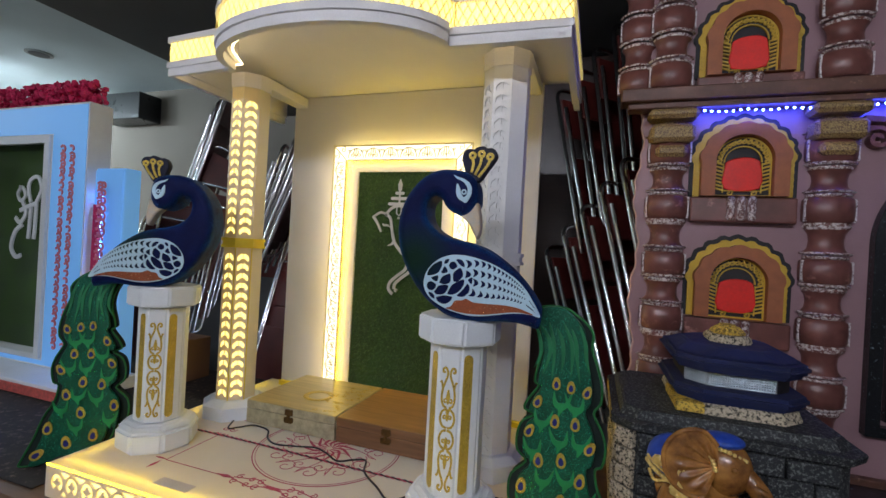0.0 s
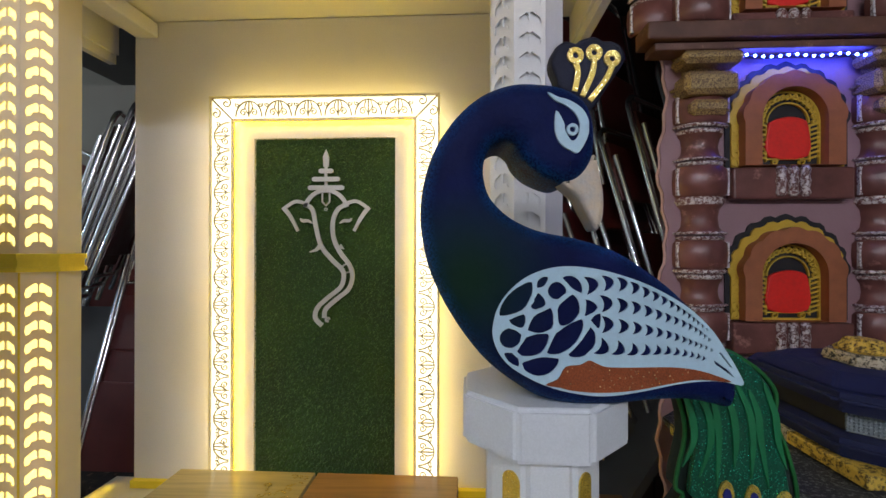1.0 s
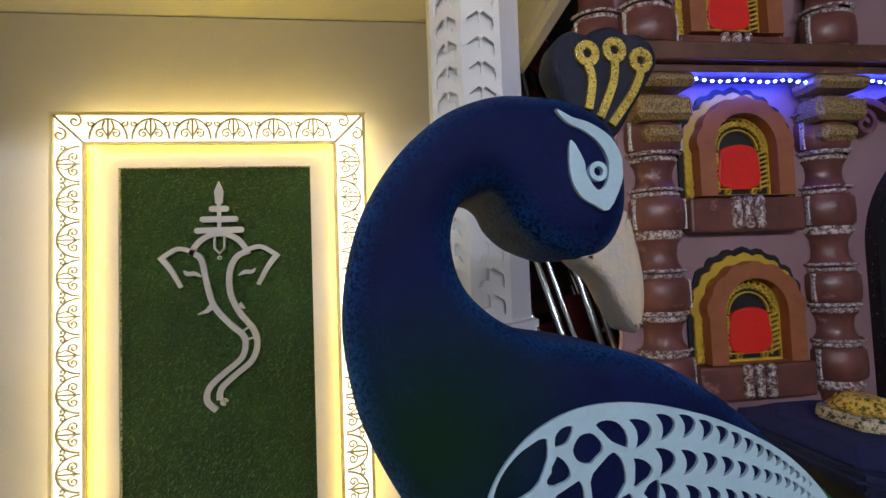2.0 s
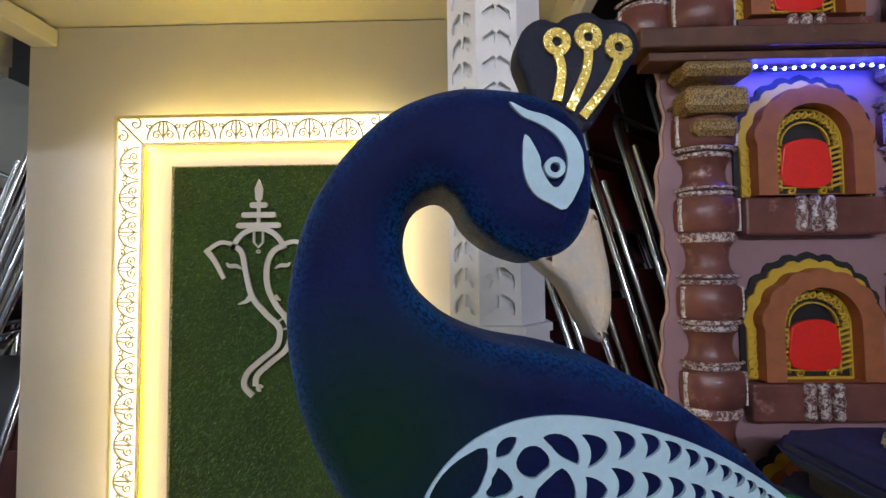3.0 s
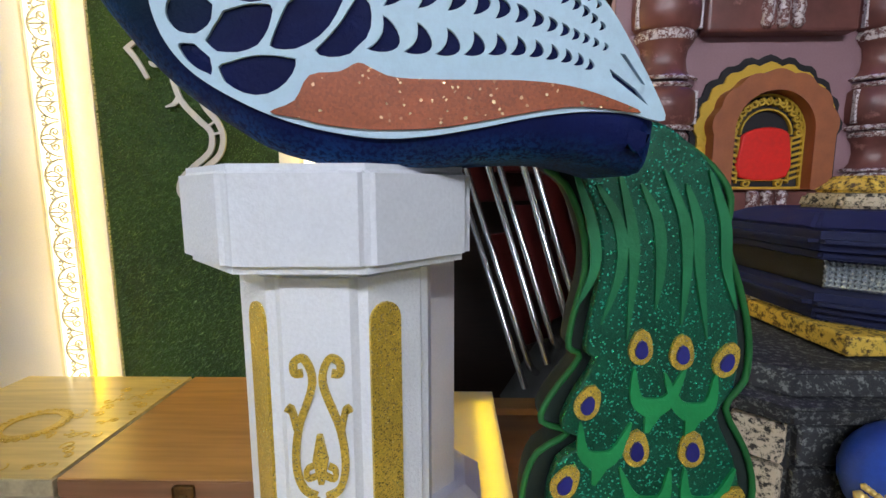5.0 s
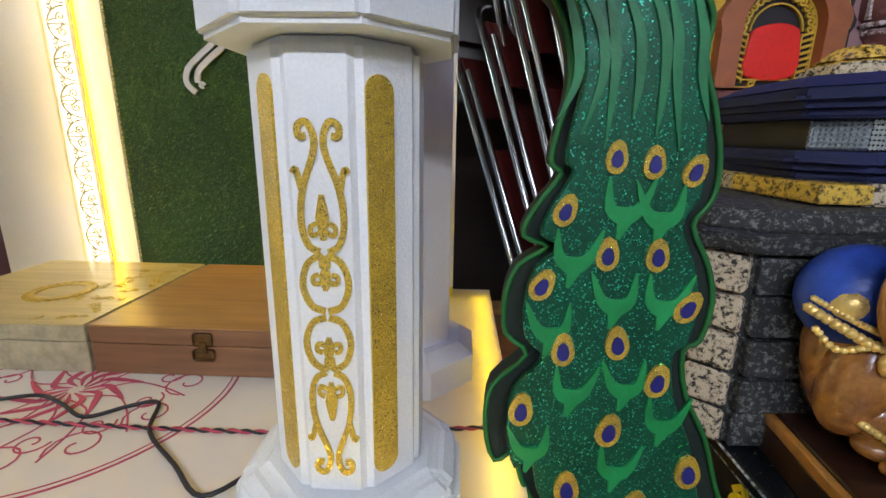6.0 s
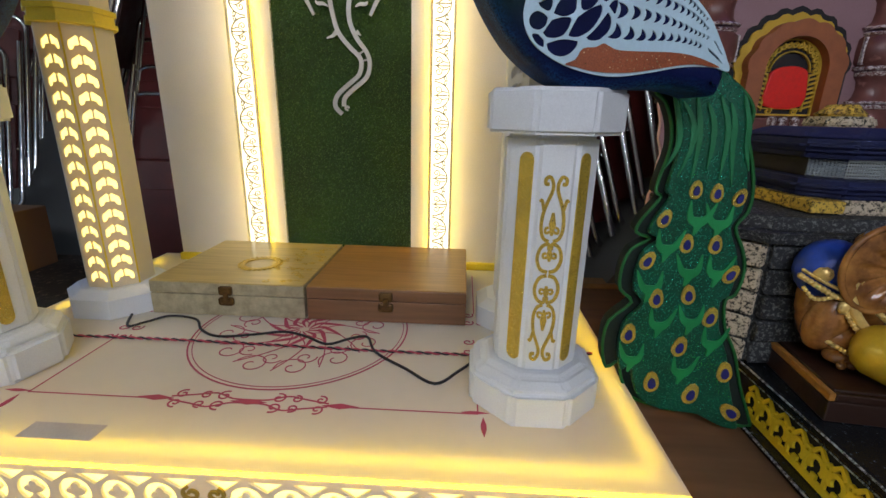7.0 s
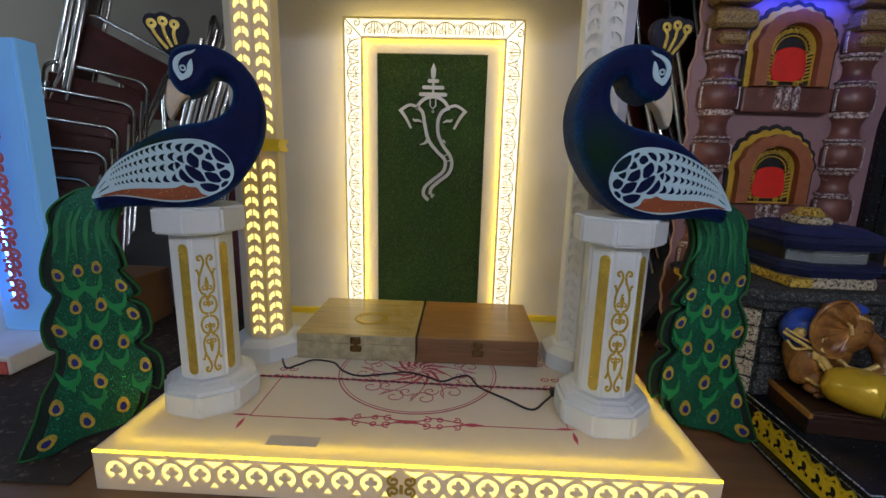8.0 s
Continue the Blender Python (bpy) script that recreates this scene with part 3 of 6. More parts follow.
    for k in range(12):
        a = 30 * k
        rot = Matrix.Rotation(radians(a), 2)
        for path in (spiral(0.15, 0.03, 0.006, 0.034, 200, 640), spiral(0.12, -0.02, 0.004, 0.022, 20, 430),
                     smooth_path([(0.03, 0), (0.07, 0.025), (0.12, 0.015), (0.165, -0.005)], 5, False)):
            red.append(([Vector((CX, 1.245)) + rot @ Vector(p) for p in path], 0.0023))
        red.append(([Vector((CX, 1.245)) + rot @ Vector(p) for p in smooth_path([(0.01, 0), (0.035, 0.014), (0.06, 0), (0.085, -0.018)], 5, False)], lambda t: 0.001 + 0.008 * math.sin(math.pi * t)))
    put("printed_pattern", ribbons(red, 0.0006, Matrix.Translation((0, 0, ZP + 0.0004))), M_RED, "dark red scroll pattern printed on white")
    put("sticker", box(-1.03, -0.92, 0.885, 0.918, ZP + 0.0004, ZP + 0.001), paint("pale_label", (0.66, 0.58, 0.50), 0.4, var=0.05), "pale paper label with worn print")

    # back board, glowing frame and turf
    put("back_panel", box(-1.282, -0.198, 1.69, 1.708, ZP + 0.001, 2.035), M_CREAM, "plain cream back board")
    put("gold_skirting", box(-1.282, -0.198, 1.672, 1.6895, ZP + 0.001, ZP + 0.022, 0.002), M_YELLOW)
    fx0, fx1, ft, fb = -1.042, -0.440, 1.811, 0.79
    bw = 0.066
    rim = [[(fx0, fb), (fx1, fb), (fx1, ft), (fx0, ft)]]
    inner = [(fx0 + bw, fb + 0.0001), (fx1 - bw, fb + 0.0001), (fx1 - bw, ft - bw), (fx0 + bw, ft - bw)]
    yb = 1.640
    # lit diffuser bands under the fretwork
    put("frame_backlight", box(fx0 + 0.005, fx0 + bw - 0.005, yb + 0.004, yb + 0.006, fb, ft - 0.005), M_LEDW, "glowing white diffuser")
    put("frame_backlight", box(fx1 - bw + 0.005, fx1 - 0.005, yb + 0.004, yb + 0.006, fb, ft - 0.005), M_LEDW, "glowing white diffuser")
    put("frame_backlight", box(fx0 + bw - 0.004, fx1 - bw + 0.004, yb + 0.004, yb + 0.006, ft - bw + 0.005, ft - 0.005), M_LEDW, "glowing white diffuser")
    # yellow strips behind the outer and inner edges
    for b in ((fx0 + 0.012, fx0 + 0.018, fb, ft - 0.02), (fx1 - 0.018, fx1 - 0.012, fb, ft - 0.02)):
        put("halo_strip", box(b[0], b[1], 1.668, 1.676, b[2], b[3]), M_RIMLED, "warm strip light behind the frame")
    for b in ((fx0 + bw - 0.016, fx0 + bw - 0.010, fb, ft - bw), (fx1 - bw + 0.010, fx1 - bw + 0.016, fb, ft - bw)):
        put("halo_strip", box(b[0], b[1], 1.652, 1.660, b[2], b[3]), M_HALO, "warm strip light behind the frame")
    put("halo_strip", box(fx0 + 0.02, fx1 - 0.02, 1.668, 1.676, ft - 0.018, ft - 0.012), M_RIMLED, "warm strip light behind the frame")
    put("halo_strip", box(fx0 + bw, fx1 - bw, 1.652, 1.660, ft - bw + 0.010, ft - bw + 0.016), M_HALO, "warm strip light behind the frame")
    # fretwork: edge bars, arches and scrolls
    def motif(u, v, along, k):
        """One arch with its scrolls: u along the band, v across it."""
        r = 0.0345
        st = [(ring(u, v - 0.021, r, 0, 180, 14, 1.18), 0.0032), ([(u, v - 0.022), (u, v + 0.019)], 0.003)]
        for sg in (1, -1):
            st.append(([(u + sg * p[0], v - 0.020 + p[1]) for p in spiral(0.014, 0.010, 0.002, 0.0095, 40, 470, 12)], 0.0026))
            st.append(([(u + sg * p[0], v - 0.020 + p[1]) for p in smooth_path([(0.0, 0.004), (0.010, 0.022), (0.006, 0.036)], 4, False)], 0.0026))
            st.append(([(u + sg * p[0], v - 0.020 + p[1]) for p in spiral(0.030, 0.030, 0.001, 0.007, 0, 400, 10)], 0.0024))
        return st

    top, left, right = [], [], []
    nn = 6
    L = fx1 - fx0 - 2 * bw
    for i in range(nn):
        top += motif(fx0 + bw + L * (i + 0.5) / nn, ft - bw / 2, 0, i)
    H = ft - bw - fb
    nv = 13
    for i in range(nv):
        for lst, xc, sgn in ((left, fx0 + bw / 2, 1), (right, fx1 - bw / 2, -1)):
            for pts, w_ in motif(fb + H * (i + 0.5) / nv, 0, 0, i):
                lst.append(([(xc - sgn * p[1], p[0]) for p in pts], w_))
    for lst, xs in ((left, 1), (right, -1)):
        cxx = fx0 if xs == 1 else fx1
        for q in ((0.018, 0.045), (0.045, 0.018)):
            lst.append((spiral(cxx + xs * q[0], ft - q[1], 0.002, 0.014, 0, 460, 16), 0.003))
        lst.append(([(cxx, ft), (cxx + xs * bw, ft - bw)], 0.004))
    for nm, lst in (("top_fretwork", top), ("side_fretwork", left), ("side_fretwork", right)):
        put(nm, ribbons(lst, 0.003, pose(0, yb + 0.001, 0, 90)), M_FRET, "cream fretwork of arches and scrolls")
    bars = [([(fx0 + 0.003, fb), (fx0 + 0.003, ft)], 0.006), ([(fx1 - 0.003, fb), (fx1 - 0.003, ft)], 0.006), ([(fx0, ft - 0.003), (fx1, ft - 0.003)], 0.006),
            ([(fx0 + bw - 0.003, fb), (fx0 + bw - 0.003, ft - bw)], 0.007), ([(fx1 - bw + 0.003, fb), (fx1 - bw + 0.003, ft - bw)], 0.007),
            ([(fx0 + bw - 0.006, ft - bw + 0.003), (fx1 - bw + 0.006, ft - bw + 0.003)], 0.007)]
    put("frame_edge", ribbons(bars, 0.006, pose(0, yb + 0.003, 0, 90)), M_LATTICE)
    # inner reveal and turf
    put("inner_reveal", sheet([[(fx0 + 0.03, fb), (fx1 - 0.03, fb), (fx1 - 0.03, ft - 0.03), (fx0 + 0.03, ft - 0.03)],
                               [(-0.933, fb + 0.001), (-0.558, fb + 0.001), (-0.558, 1.706), (-0.933, 1.706)]], 0.004, pose(0, 1.668, 0, 90)), M_CREAM)
    tf = put("turf_panel", box(-0.932, -0.559, 1.672, 1.676, fb, 1.705), M_TURF, "dark green artificial turf")
    rg = random.Random(3)
    vs, fs = [], []
    for i in range(26000):
        x, z = rg.uniform(-0.934, -0.557), rg.uniform(fb, 1.707)
        l, a, w_ = rg.uniform(0.005, 0.011), rg.uniform(0, 6.283), 0.0009
        dx, dz = 0.7 * l * math.cos(a), 0.7 * l * math.sin(a) - 0.002
        b = len(vs)
        vs += [(x - w_ * math.sin(a), 1.672, z + w_ * math.cos(a)), (x + w_ * math.sin(a), 1.672, z - w_ * math.cos(a)), (x + dx, 1.672 - l * 0.7, z + dz)]
        fs.append((b, b + 1, b + 2))
    me = bpy.data.meshes.new("turf_nap")
    me.from_pydata(vs, [], fs)
    ob = put("turf_nap", me, M_BLADE)
    ob["kind"] = "stuff"

    # elephant-head line emblem on the turf
    em = []
    zt = 1.672
    em.append(([(0, zt - 0.040), (0, zt - 0.018), (0, zt)], lambda t: 0.018 * math.sin(math.pi * min(1, 0.25 + 0.75 * t)) + 0.001))
    for dz, hw in ((0.050, 0.016), (0.069, 0.031), (0.089, 0.040)):
        em.append((([(-hw, zt - dz), (-hw + 0.004, zt - dz), (hw - 0.004, zt - dz), (hw, zt - dz)]), lambda t: 0.012 if 0.05 < t < 0.95 else 0.007))
    em.append(([(0, zt - 0.035), (0, zt - 0.09)], 0.007))
    em.append((ring(0, zt - 0.148, 0.048, 15, 165, 16, 1.1), 0.011))
    for sx in (1, -1):
        em.append(([(sx * p[0], zt - p[1]) for p in smooth_path([(0.047, 0.125), (0.068, 0.121), (0.092, 0.136)], 5, False)], 0.009))
        em.append(([(sx * p[0], zt - p[1]) for p in smooth_path([(0.095, 0.134), (0.078, 0.158), (0.062, 0.190)], 5, False)], lambda t: 0.012 - 0.004 * t))
        em.append(([(sx * p[0], zt - p[1]) for p in smooth_path([(0.030, 0.172), (0.040, 0.166), (0.052, 0.166), (0.057, 0.160)], 4, False)], lambda t: 0.002 + 0.007 * math.sin(math.pi * min(t, 1))))
    lef = [(-0.049, 0.127), (-0.030, 0.140), (-0.022, 0.180), (-0.010, 0.225), (0.015, 0.258), (0.035, 0.278), (0.040, 0.295), (0.033, 0.320), (0.005, 0.345), (-0.018, 0.368), (-0.023, 0.392), (-0.008, 0.410)]
    rig = [(0.049, 0.127), (0.028, 0.138), (0.016, 0.165), (0.017, 0.205), (0.032, 0.240), (0.052, 0.268), (0.059, 0.295), (0.050, 0.325), (0.022, 0.350), (0.000, 0.372), (-0.003, 0.392)]
    em.append(([(p[0], zt - p[1]) for p in smooth_path(lef, 5, False)], 0.0115))
    em.append(([(p[0], zt - p[1]) for p in smooth_path(rig, 5, False)], 0.0115))
    em.append((ring(0.004, zt - 0.396, 0.004, 0, 300, 8), 0.006))
    em.append(([(-0.036, zt - 0.239), (-0.022, zt - 0.234), (-0.012, zt - 0.224)], lambda t: 0.003 + 0.010 * t))
    em.append(([(0.040, zt - 0.232), (0.030, zt - 0.224)], lambda t: 0.002 + 0.010 * t))
    em.append(([(0.036, zt - 0.272), (0.050, zt - 0.262)], 0.004))
    em.append(([(0.040, zt - 0.288), (0.056, zt - 0.284)], 0.004))
    em.append(([(-0.008, zt - 0.100), (-0.008, zt - 0.122), (0, zt - 0.131), (0.008, zt - 0.122), (0.008, zt - 0.100)], 0.004))
    em.append((ring(0, zt - 0.139, 0.003, 0, 360, 8), 0.002))
    em = [([(CX + 1.20 * p[0], 1.675 + 1.125 * (p[1] - zt)) for p in pts], w_) for pts, w_ in em]
    put("line_emblem", ribbons(em, 0.004, pose(0, 1.664, 0, 90)), paint("silver_white_acrylic", (0.62, 0.60, 0.57), 0.35, 0.1), "white cut-out elephant head line emblem")

    # columns
    for side, lit in ((-1, True), (1, False)):
        cx, cy, d = CX + side * 0.476, 1.35, 0.128
        fw = d * math.tan(math.pi / 8) - 0.0004
        col = put("column", prism(8, d - (0.022 if lit else 0.013), ZP + 0.06, 1.985, 0, at=(cx, cy)), M_CREAM if lit else M_COLD, "lit white fretwork column" if lit else "white fretwork column, unlit")
        bm = prism(8, 0.205, ZP + 0.001, ZP + 0.045, at=(cx, cy))
        prism(8, 0.205, ZP + 0.045, ZP + 0.062, d1=0.16, bm=bm, at=(cx, cy))
        put("column_base", bm, M_FOAM)
        bm = prism(8, d + 0.018, 1.370, 1.379, at=(cx, cy))
        prism(8, d + 0.010, 1.379, 1.394, bm=bm, at=(cx, cy))
        prism(8, d + 0.018, 1.394, 1.404, bm=bm, at=(cx, cy))
        put("column_ring", bm, M_YELLOW if lit else M_COLD, "yellow banded ring" if lit else "white banded ring")
        put("column_capital", prism(8, d + 0.004, 1.94, 1.99, d1=d + 0.010, at=(cx, cy)), M_CREAM)
        for k in range(8):
            ang = -90 + 45 * k
            rot = Matrix.Translation((cx, cy, 0)) @ pose(0, 0, 0, 0, 0, 45 * k) @ pose(0, -d / 2, 0, 90)
            front = k in ((0, 1) if side < 0 else (0, 7))
            for z0, z1 in ((ZP + 0.062, 1.369), (1.405, 1.94)):
                loops = [[(-fw / 2, z0), (fw / 2, z0), (fw / 2, z1), (-fw / 2, z1)]]
                if front:
                    nk = int((z1 - z0 - 0.02) / 0.0345)
                    for i in range(nk):
                        zc = z0 + 0.012 + 0.0345 * i
                        for sg in (1, -1):
                            loops.append([(sg * 0.0014, zc + 0.010), (sg * 0.0014, zc + 0.024), (sg * 0.0045, zc + 0.027), (sg * 0.0175, zc + 0.017), (sg * 0.0190, zc + 0.007), (sg * 0.0175, zc), (sg * 0.0120, zc + 0.002), (sg * 0.0090, zc + 0.009)])
                put("column_face", sheet(loops, 0.003, rot @ Matrix.Translation((0, 0, -0.003))), (M_LATTICE if lit else M_COLD))
                if front and lit:
                    put("column_backlight", box(-0.021, 0.021, z0 + 0.01, z1 - 0.01, -0.0065, -0.0055, m=rot), M_LED, "glowing warm diffuser")
        if lit:
            for k in (0, 1):
                a = Matrix.Translation((cx, cy, 0)) @ pose(0, 0, 0, 0, 0, 45 * k + 22.5)
                put("column_seam", box(-0.0016, 0.0016, -d / 2 / math.cos(math.pi / 8) - 0.0005, -d / 2 / math.cos(math.pi / 8) + 0.004, ZP + 0.062, 1.369, m=a), M_YELLOW)
        put("side_beam", box(cx - 0.03 + side * 0.03, cx + 0.03 + side * 0.03, cy + 0.07, 1.689, 1.990, 2.03, 0.004), M_CREAM)

    # canopy
    xl, xr, yf = CX - 0.632, CX + 0.660, 1.15
    arc = [(CX + 0.36 * math.cos(radians(a)), yf - 0.01 - 0.20 * math.sin(radians(a))) for a in range(180, -1, -10)]
    plan = [(xl, 1.72), (xl, yf)] + arc + [(xr, yf), (xr, 1.72)]

    def wall_along(path, off, z0, z1, bm, t=0.012):
        pts = [Vector(p) for p in path]
        k = len(pts)
        sec = []
        for i, p in enumerate(pts):
            d = (pts[min(i + 1, k - 1)] - pts[max(i - 1, 0)]).normalized()
            n = Vector((d.y, -d.x))
            sec.append([bm.verts.new((p.x + n.x * q, p.y + n.y * q, z)) for q, z in ((off, z0), (off, z1), (off - t, z1), (off - t, z0))])
        for a, b in zip(sec, sec[1:]):
            for j in range(4):
                bm.faces.new((a[j], b[j], b[(j + 1) % 4], a[(j + 1) % 4]))
        bm.faces.new(sec[0])
        bm.faces.new(sec[-1][::-1])
        return bm

    bm = wall_along(plan, 0.016, 2.046, 2.066, bmesh.new())
    wall_along(plan, 0.016, 1.962, 1.982, bm)
    put("fascia_moulding", bm, M_CREAM)
    put("fascia_backlight", wall_along(plan, 0.006, 1.982, 2.046, bmesh.new(), 0.004), M_LED, "glowing warm diffuser")
    # crossing slats of the fascia
    dense = []
    for a, b in zip(plan, plan[1:]):
        a, b = Vector(a), Vector(b)
        n = max(1, round((b - a).length / 0.01))
        dense += [(a + (b - a) * i / n) for i in range(n)]
    dense.append(Vector(plan[-1]))
    bm = bmesh.new()
    h0, h1 = 1.980, 2.048
    step, run = 2.4, 4
    i = 0.0
    def at_(q):
        q = max(0, min(len(dense) - 1.001, q))
        k = int(q)
        p = dense[k].lerp(dense[k + 1], q - k)
        d = (dense[min(k + 1, len(dense) - 1)] - dense[max(k - 1, 0)]).normalized()
        return p + Vector((d.y, -d.x)) * 0.013, d
    while i < len(dense) - run:
        for sg in (1, -1):
            pr = None
            for j in range(4):
                q = i + (run * j / 3 if sg > 0 else run * (1 - j / 3))
                p, d = at_(q)
                z = h0 + (h1 - h0) * j / 3
                e = 0.0022
                cur = [bm.verts.new((p.x + d.x * e * s_, p.y + d.y * e * s_, z)) for s_ in (1, -1)]
                if pr:
                    bm.faces.new((pr[0], cur[0], cur[1], pr[1]))
                pr = cur
        i += step
    r = bmesh.ops.solidify(bm, geom=bm.faces[:], thickness=0.003)
    put("fascia_fretwork", bm, M_LATTICE, "cream diamond fretwork band")
    bm = wall_along(plan, 0.010, 1.935, 1.961, bmesh.new(), 0.020)
    wall_along(plan, -0.004, 1.961, 2.04, bm, 0.014)
    put("fascia_lip", bm, M_CREAM)
    put("cove_strip", wall_along(plan[1:-1], -0.030, 1.962, 1.966, bmesh.new(), 0.006), M_COVE, "warm strip light in the canopy cove")
    put("soffit", sheet([[(p[0], p[1]) for p in plan]], 0.012, Matrix.Translation((0, 0, 2.038))), M_CREAM, "plain cream ceiling of the canopy")


# ---- pedestals ----
TOP = 0.487         # height of a pedestal


def pedestal(x, y, turn, label, short=0.0):
    s = thing("pedestal", pose(x, y, ZP + 0.0012, 0, 0, turn), label, "pedestal", "peacock pedestals")
    bm = prism(8, 0.205, 0.0, 0.062)
    prism(8, 0.205, 0.062, 0.078, d1=0.16, bm=bm)
    bmesh.ops.bevel(bm, geom=[e for e in bm.edges], offset=0.008, segments=3, affect="EDGES")
    part("base", bm, M_FOAM, s)
    d = 0.128
    bm = prism(8, d, 0.075, 0.428 - short)
    bmesh.ops.bevel(bm, geom=[e for e in bm.edges], offset=0.006, segments=4, affect="EDGES")
    part("shaft", bm, M_FOAM, s)
    bm = prism(8, 0.184, 0.429 - short, TOP - short)
    bmesh.ops.bevel(bm, geom=[e for e in bm.edges], offset=0.005, segments=3, affect="EDGES")
    part("cap", bm, M_FOAM, s)
    for k in (-1, 1):
        rot = pose(0, 0, 0, 0, 0, 45 * k) @ pose(0, -d / 2, 0, 90)
        w_, z0, z1 = 0.0115, 0.104, 0.394 - short
        loop = [(w_ * math.cos(radians(a)), z1 + w_ * math.sin(radians(a))) for a in range(0, 181, 20)] + [(w_ * math.cos(radians(a)), z0 + w_ * math.sin(radians(a))) for a in range(180, 361, 20)]
        attach("gold_bar", sheet([[(p[0] - k * 0.009, p[1]) for p in loop]], 0.002, rot), M_GOLD, s, "gold glitter bar")
    st = []
    for sz in (1, -1):
        for sx in (1, -1):
            t = lambda pts: [(sx * p[0], sz * p[1]) for p in pts]
            st.append((t(spiral(0.0115, 0.029, 0.0, 0.0001, 0, 10)), 0.003))
            st.append((t(smooth_path([(0.0015, 0.003), (0.014, 0.008), (0.021, 0.026), (0.016, 0.045), (0.004, 0.052), (0.002, 0.042)], 5, False)), 0.0058))
            st.append((t(smooth_path([(0.004, 0.056), (0.014, 0.062), (0.019, 0.080), (0.016, 0.108), (0.004, 0.142), (0.009, 0.160), (0.017, 0.158), (0.017, 0.150), (0.011, 0.150)], 5, False)), 0.0056))
            st.append((t(smooth_path([(0.017, 0.108), (0.021, 0.124), (0.024, 0.121)], 4, False)), 0.005))
            st.append((t(smooth_path([(0.0, 0.074), (0.010, 0.070), (0.011, 0.077), (0.006, 0.080)], 4, False)), 0.004))
            st.append((t(smooth_path([(0.0, 0.030), (0.010, 0.028), (0.011, 0.034), (0.006, 0.036)], 4, False)), 0.004))
        st.append(([(0, sz * 0.066), (0, sz * 0.085), (0, sz * 0.104)], lambda q: 0.004 + 0.008 * math.sin(math.pi * q)))
        st.append(([(0, sz * 0.022), (0, sz * 0.034), (0, sz * 0.044)], lambda q: 0.004 + 0.007 * math.sin(math.pi * q)))
    attach("gold_scroll", ribbons(st, 0.002, pose(0, -d / 2, 0.2365, 90) @ Matrix.Diagonal((0.80, 0.855, 1, 1))), M_GOLD, s, "gold glitter scroll ornament")
    return s


# ---- peacocks ----
BODY = [(0.001, 0.314), (-0.024, 0.317), (-0.045, 0.3165), (-0.065, 0.311), (-0.0845, 0.301), (-0.1048, 0.283), (-0.122, 0.260), (-0.134, 0.235), (-0.141, 0.207), (-0.1435, 0.178),
        (-0.140, 0.148), (-0.133, 0.121), (-0.117, 0.087), (-0.094, 0.052), (-0.071, 0.026), (-0.045, 0.006), (-0.018, -0.009), (0.018, -0.016), (0.061, -0.0165), (0.098, -0.013),
        (0.136, -0.0125), (0.162, -0.017), (0.182, -0.020), (0.188, 0.006), (0.182, 0.030), (0.156, 0.066), (0.123, 0.100), (0.089, 0.126), (0.056, 0.145), (0.020, 0.156),
        (-0.016, 0.163), (-0.040, 0.172), (-0.057, 0.183), (-0.072, 0.200), (-0.078, 0.222), (-0.076, 0.240), (-0.068, 0.252), (-0.054, 0.257), (-0.043, 0.250), (-0.036, 0.237),
        (-0.022, 0.224), (-0.002, 0.215), (0.012, 0.213), (0.026, 0.222), (0.036, 0.242), (0.0375, 0.267), (0.033, 0.289), (0.022, 0.304)]
WING = [(-0.0708, 0.0664), (-0.0661, 0.0851), (-0.055, 0.102), (-0.0379, 0.1164), (-0.0157, 0.1253), (0.0081, 0.1278), (0.0356, 0.1248), (0.0633, 0.1176), (0.0878, 0.1086), (0.1125, 0.096),
        (0.134, 0.0816), (0.1539, 0.0617), (0.1686, 0.0399), (0.1786, 0.0235), (0.1854, 0.0071), (0.1652, 0.0105), (0.1416, 0.0112), (0.1163, 0.0084), (0.0877, 0.0028), (0.0593, -0.0017),
        (0.0346, -0.0027), (0.0102, 0.0006), (-0.0105, 0.0058), (-0.0311, 0.0142), (-0.0513, 0.0262), (-0.063, 0.0387), (-0.0694, 0.0526)]
COPPER = [(-0.0173, 0.0095), (-0.0052, 0.0151), (0.0025, 0.0271), (0.0173, 0.0291), (0.0264, 0.0334), (0.034, 0.0304), (0.0451, 0.0266), (0.0731, 0.0259), (0.1085, 0.026), (0.1335, 0.0235),
          (0.1552, 0.0176), (0.1715, 0.0106), (0.1408, 0.0135), (0.1157, 0.0108), (0.0872, 0.0056), (0.0625, 0.0021), (0.0345, 0.0013), (0.0102, 0.0034), (-0.0036, 0.0066)]
TAIL_L = [(0.158, -0.005), (0.175, -0.022), (0.189, -0.054), (0.193, -0.090), (0.184, -0.133), (0.182, -0.156), (0.191, -0.165), (0.168, -0.199), (0.161, -0.222), (0.184, -0.232),
          (0.158, -0.251), (0.147, -0.283), (0.149, -0.321), (0.171, -0.344), (0.138, -0.380), (0.133, -0.427), (0.144, -0.469), (0.165, -0.457), (0.174, -0.492), (0.197, -0.528),
          (0.243, -0.544), (0.275, -0.547), (0.320, -0.551), (0.334, -0.556), (0.379, -0.574), (0.414, -0.578)]
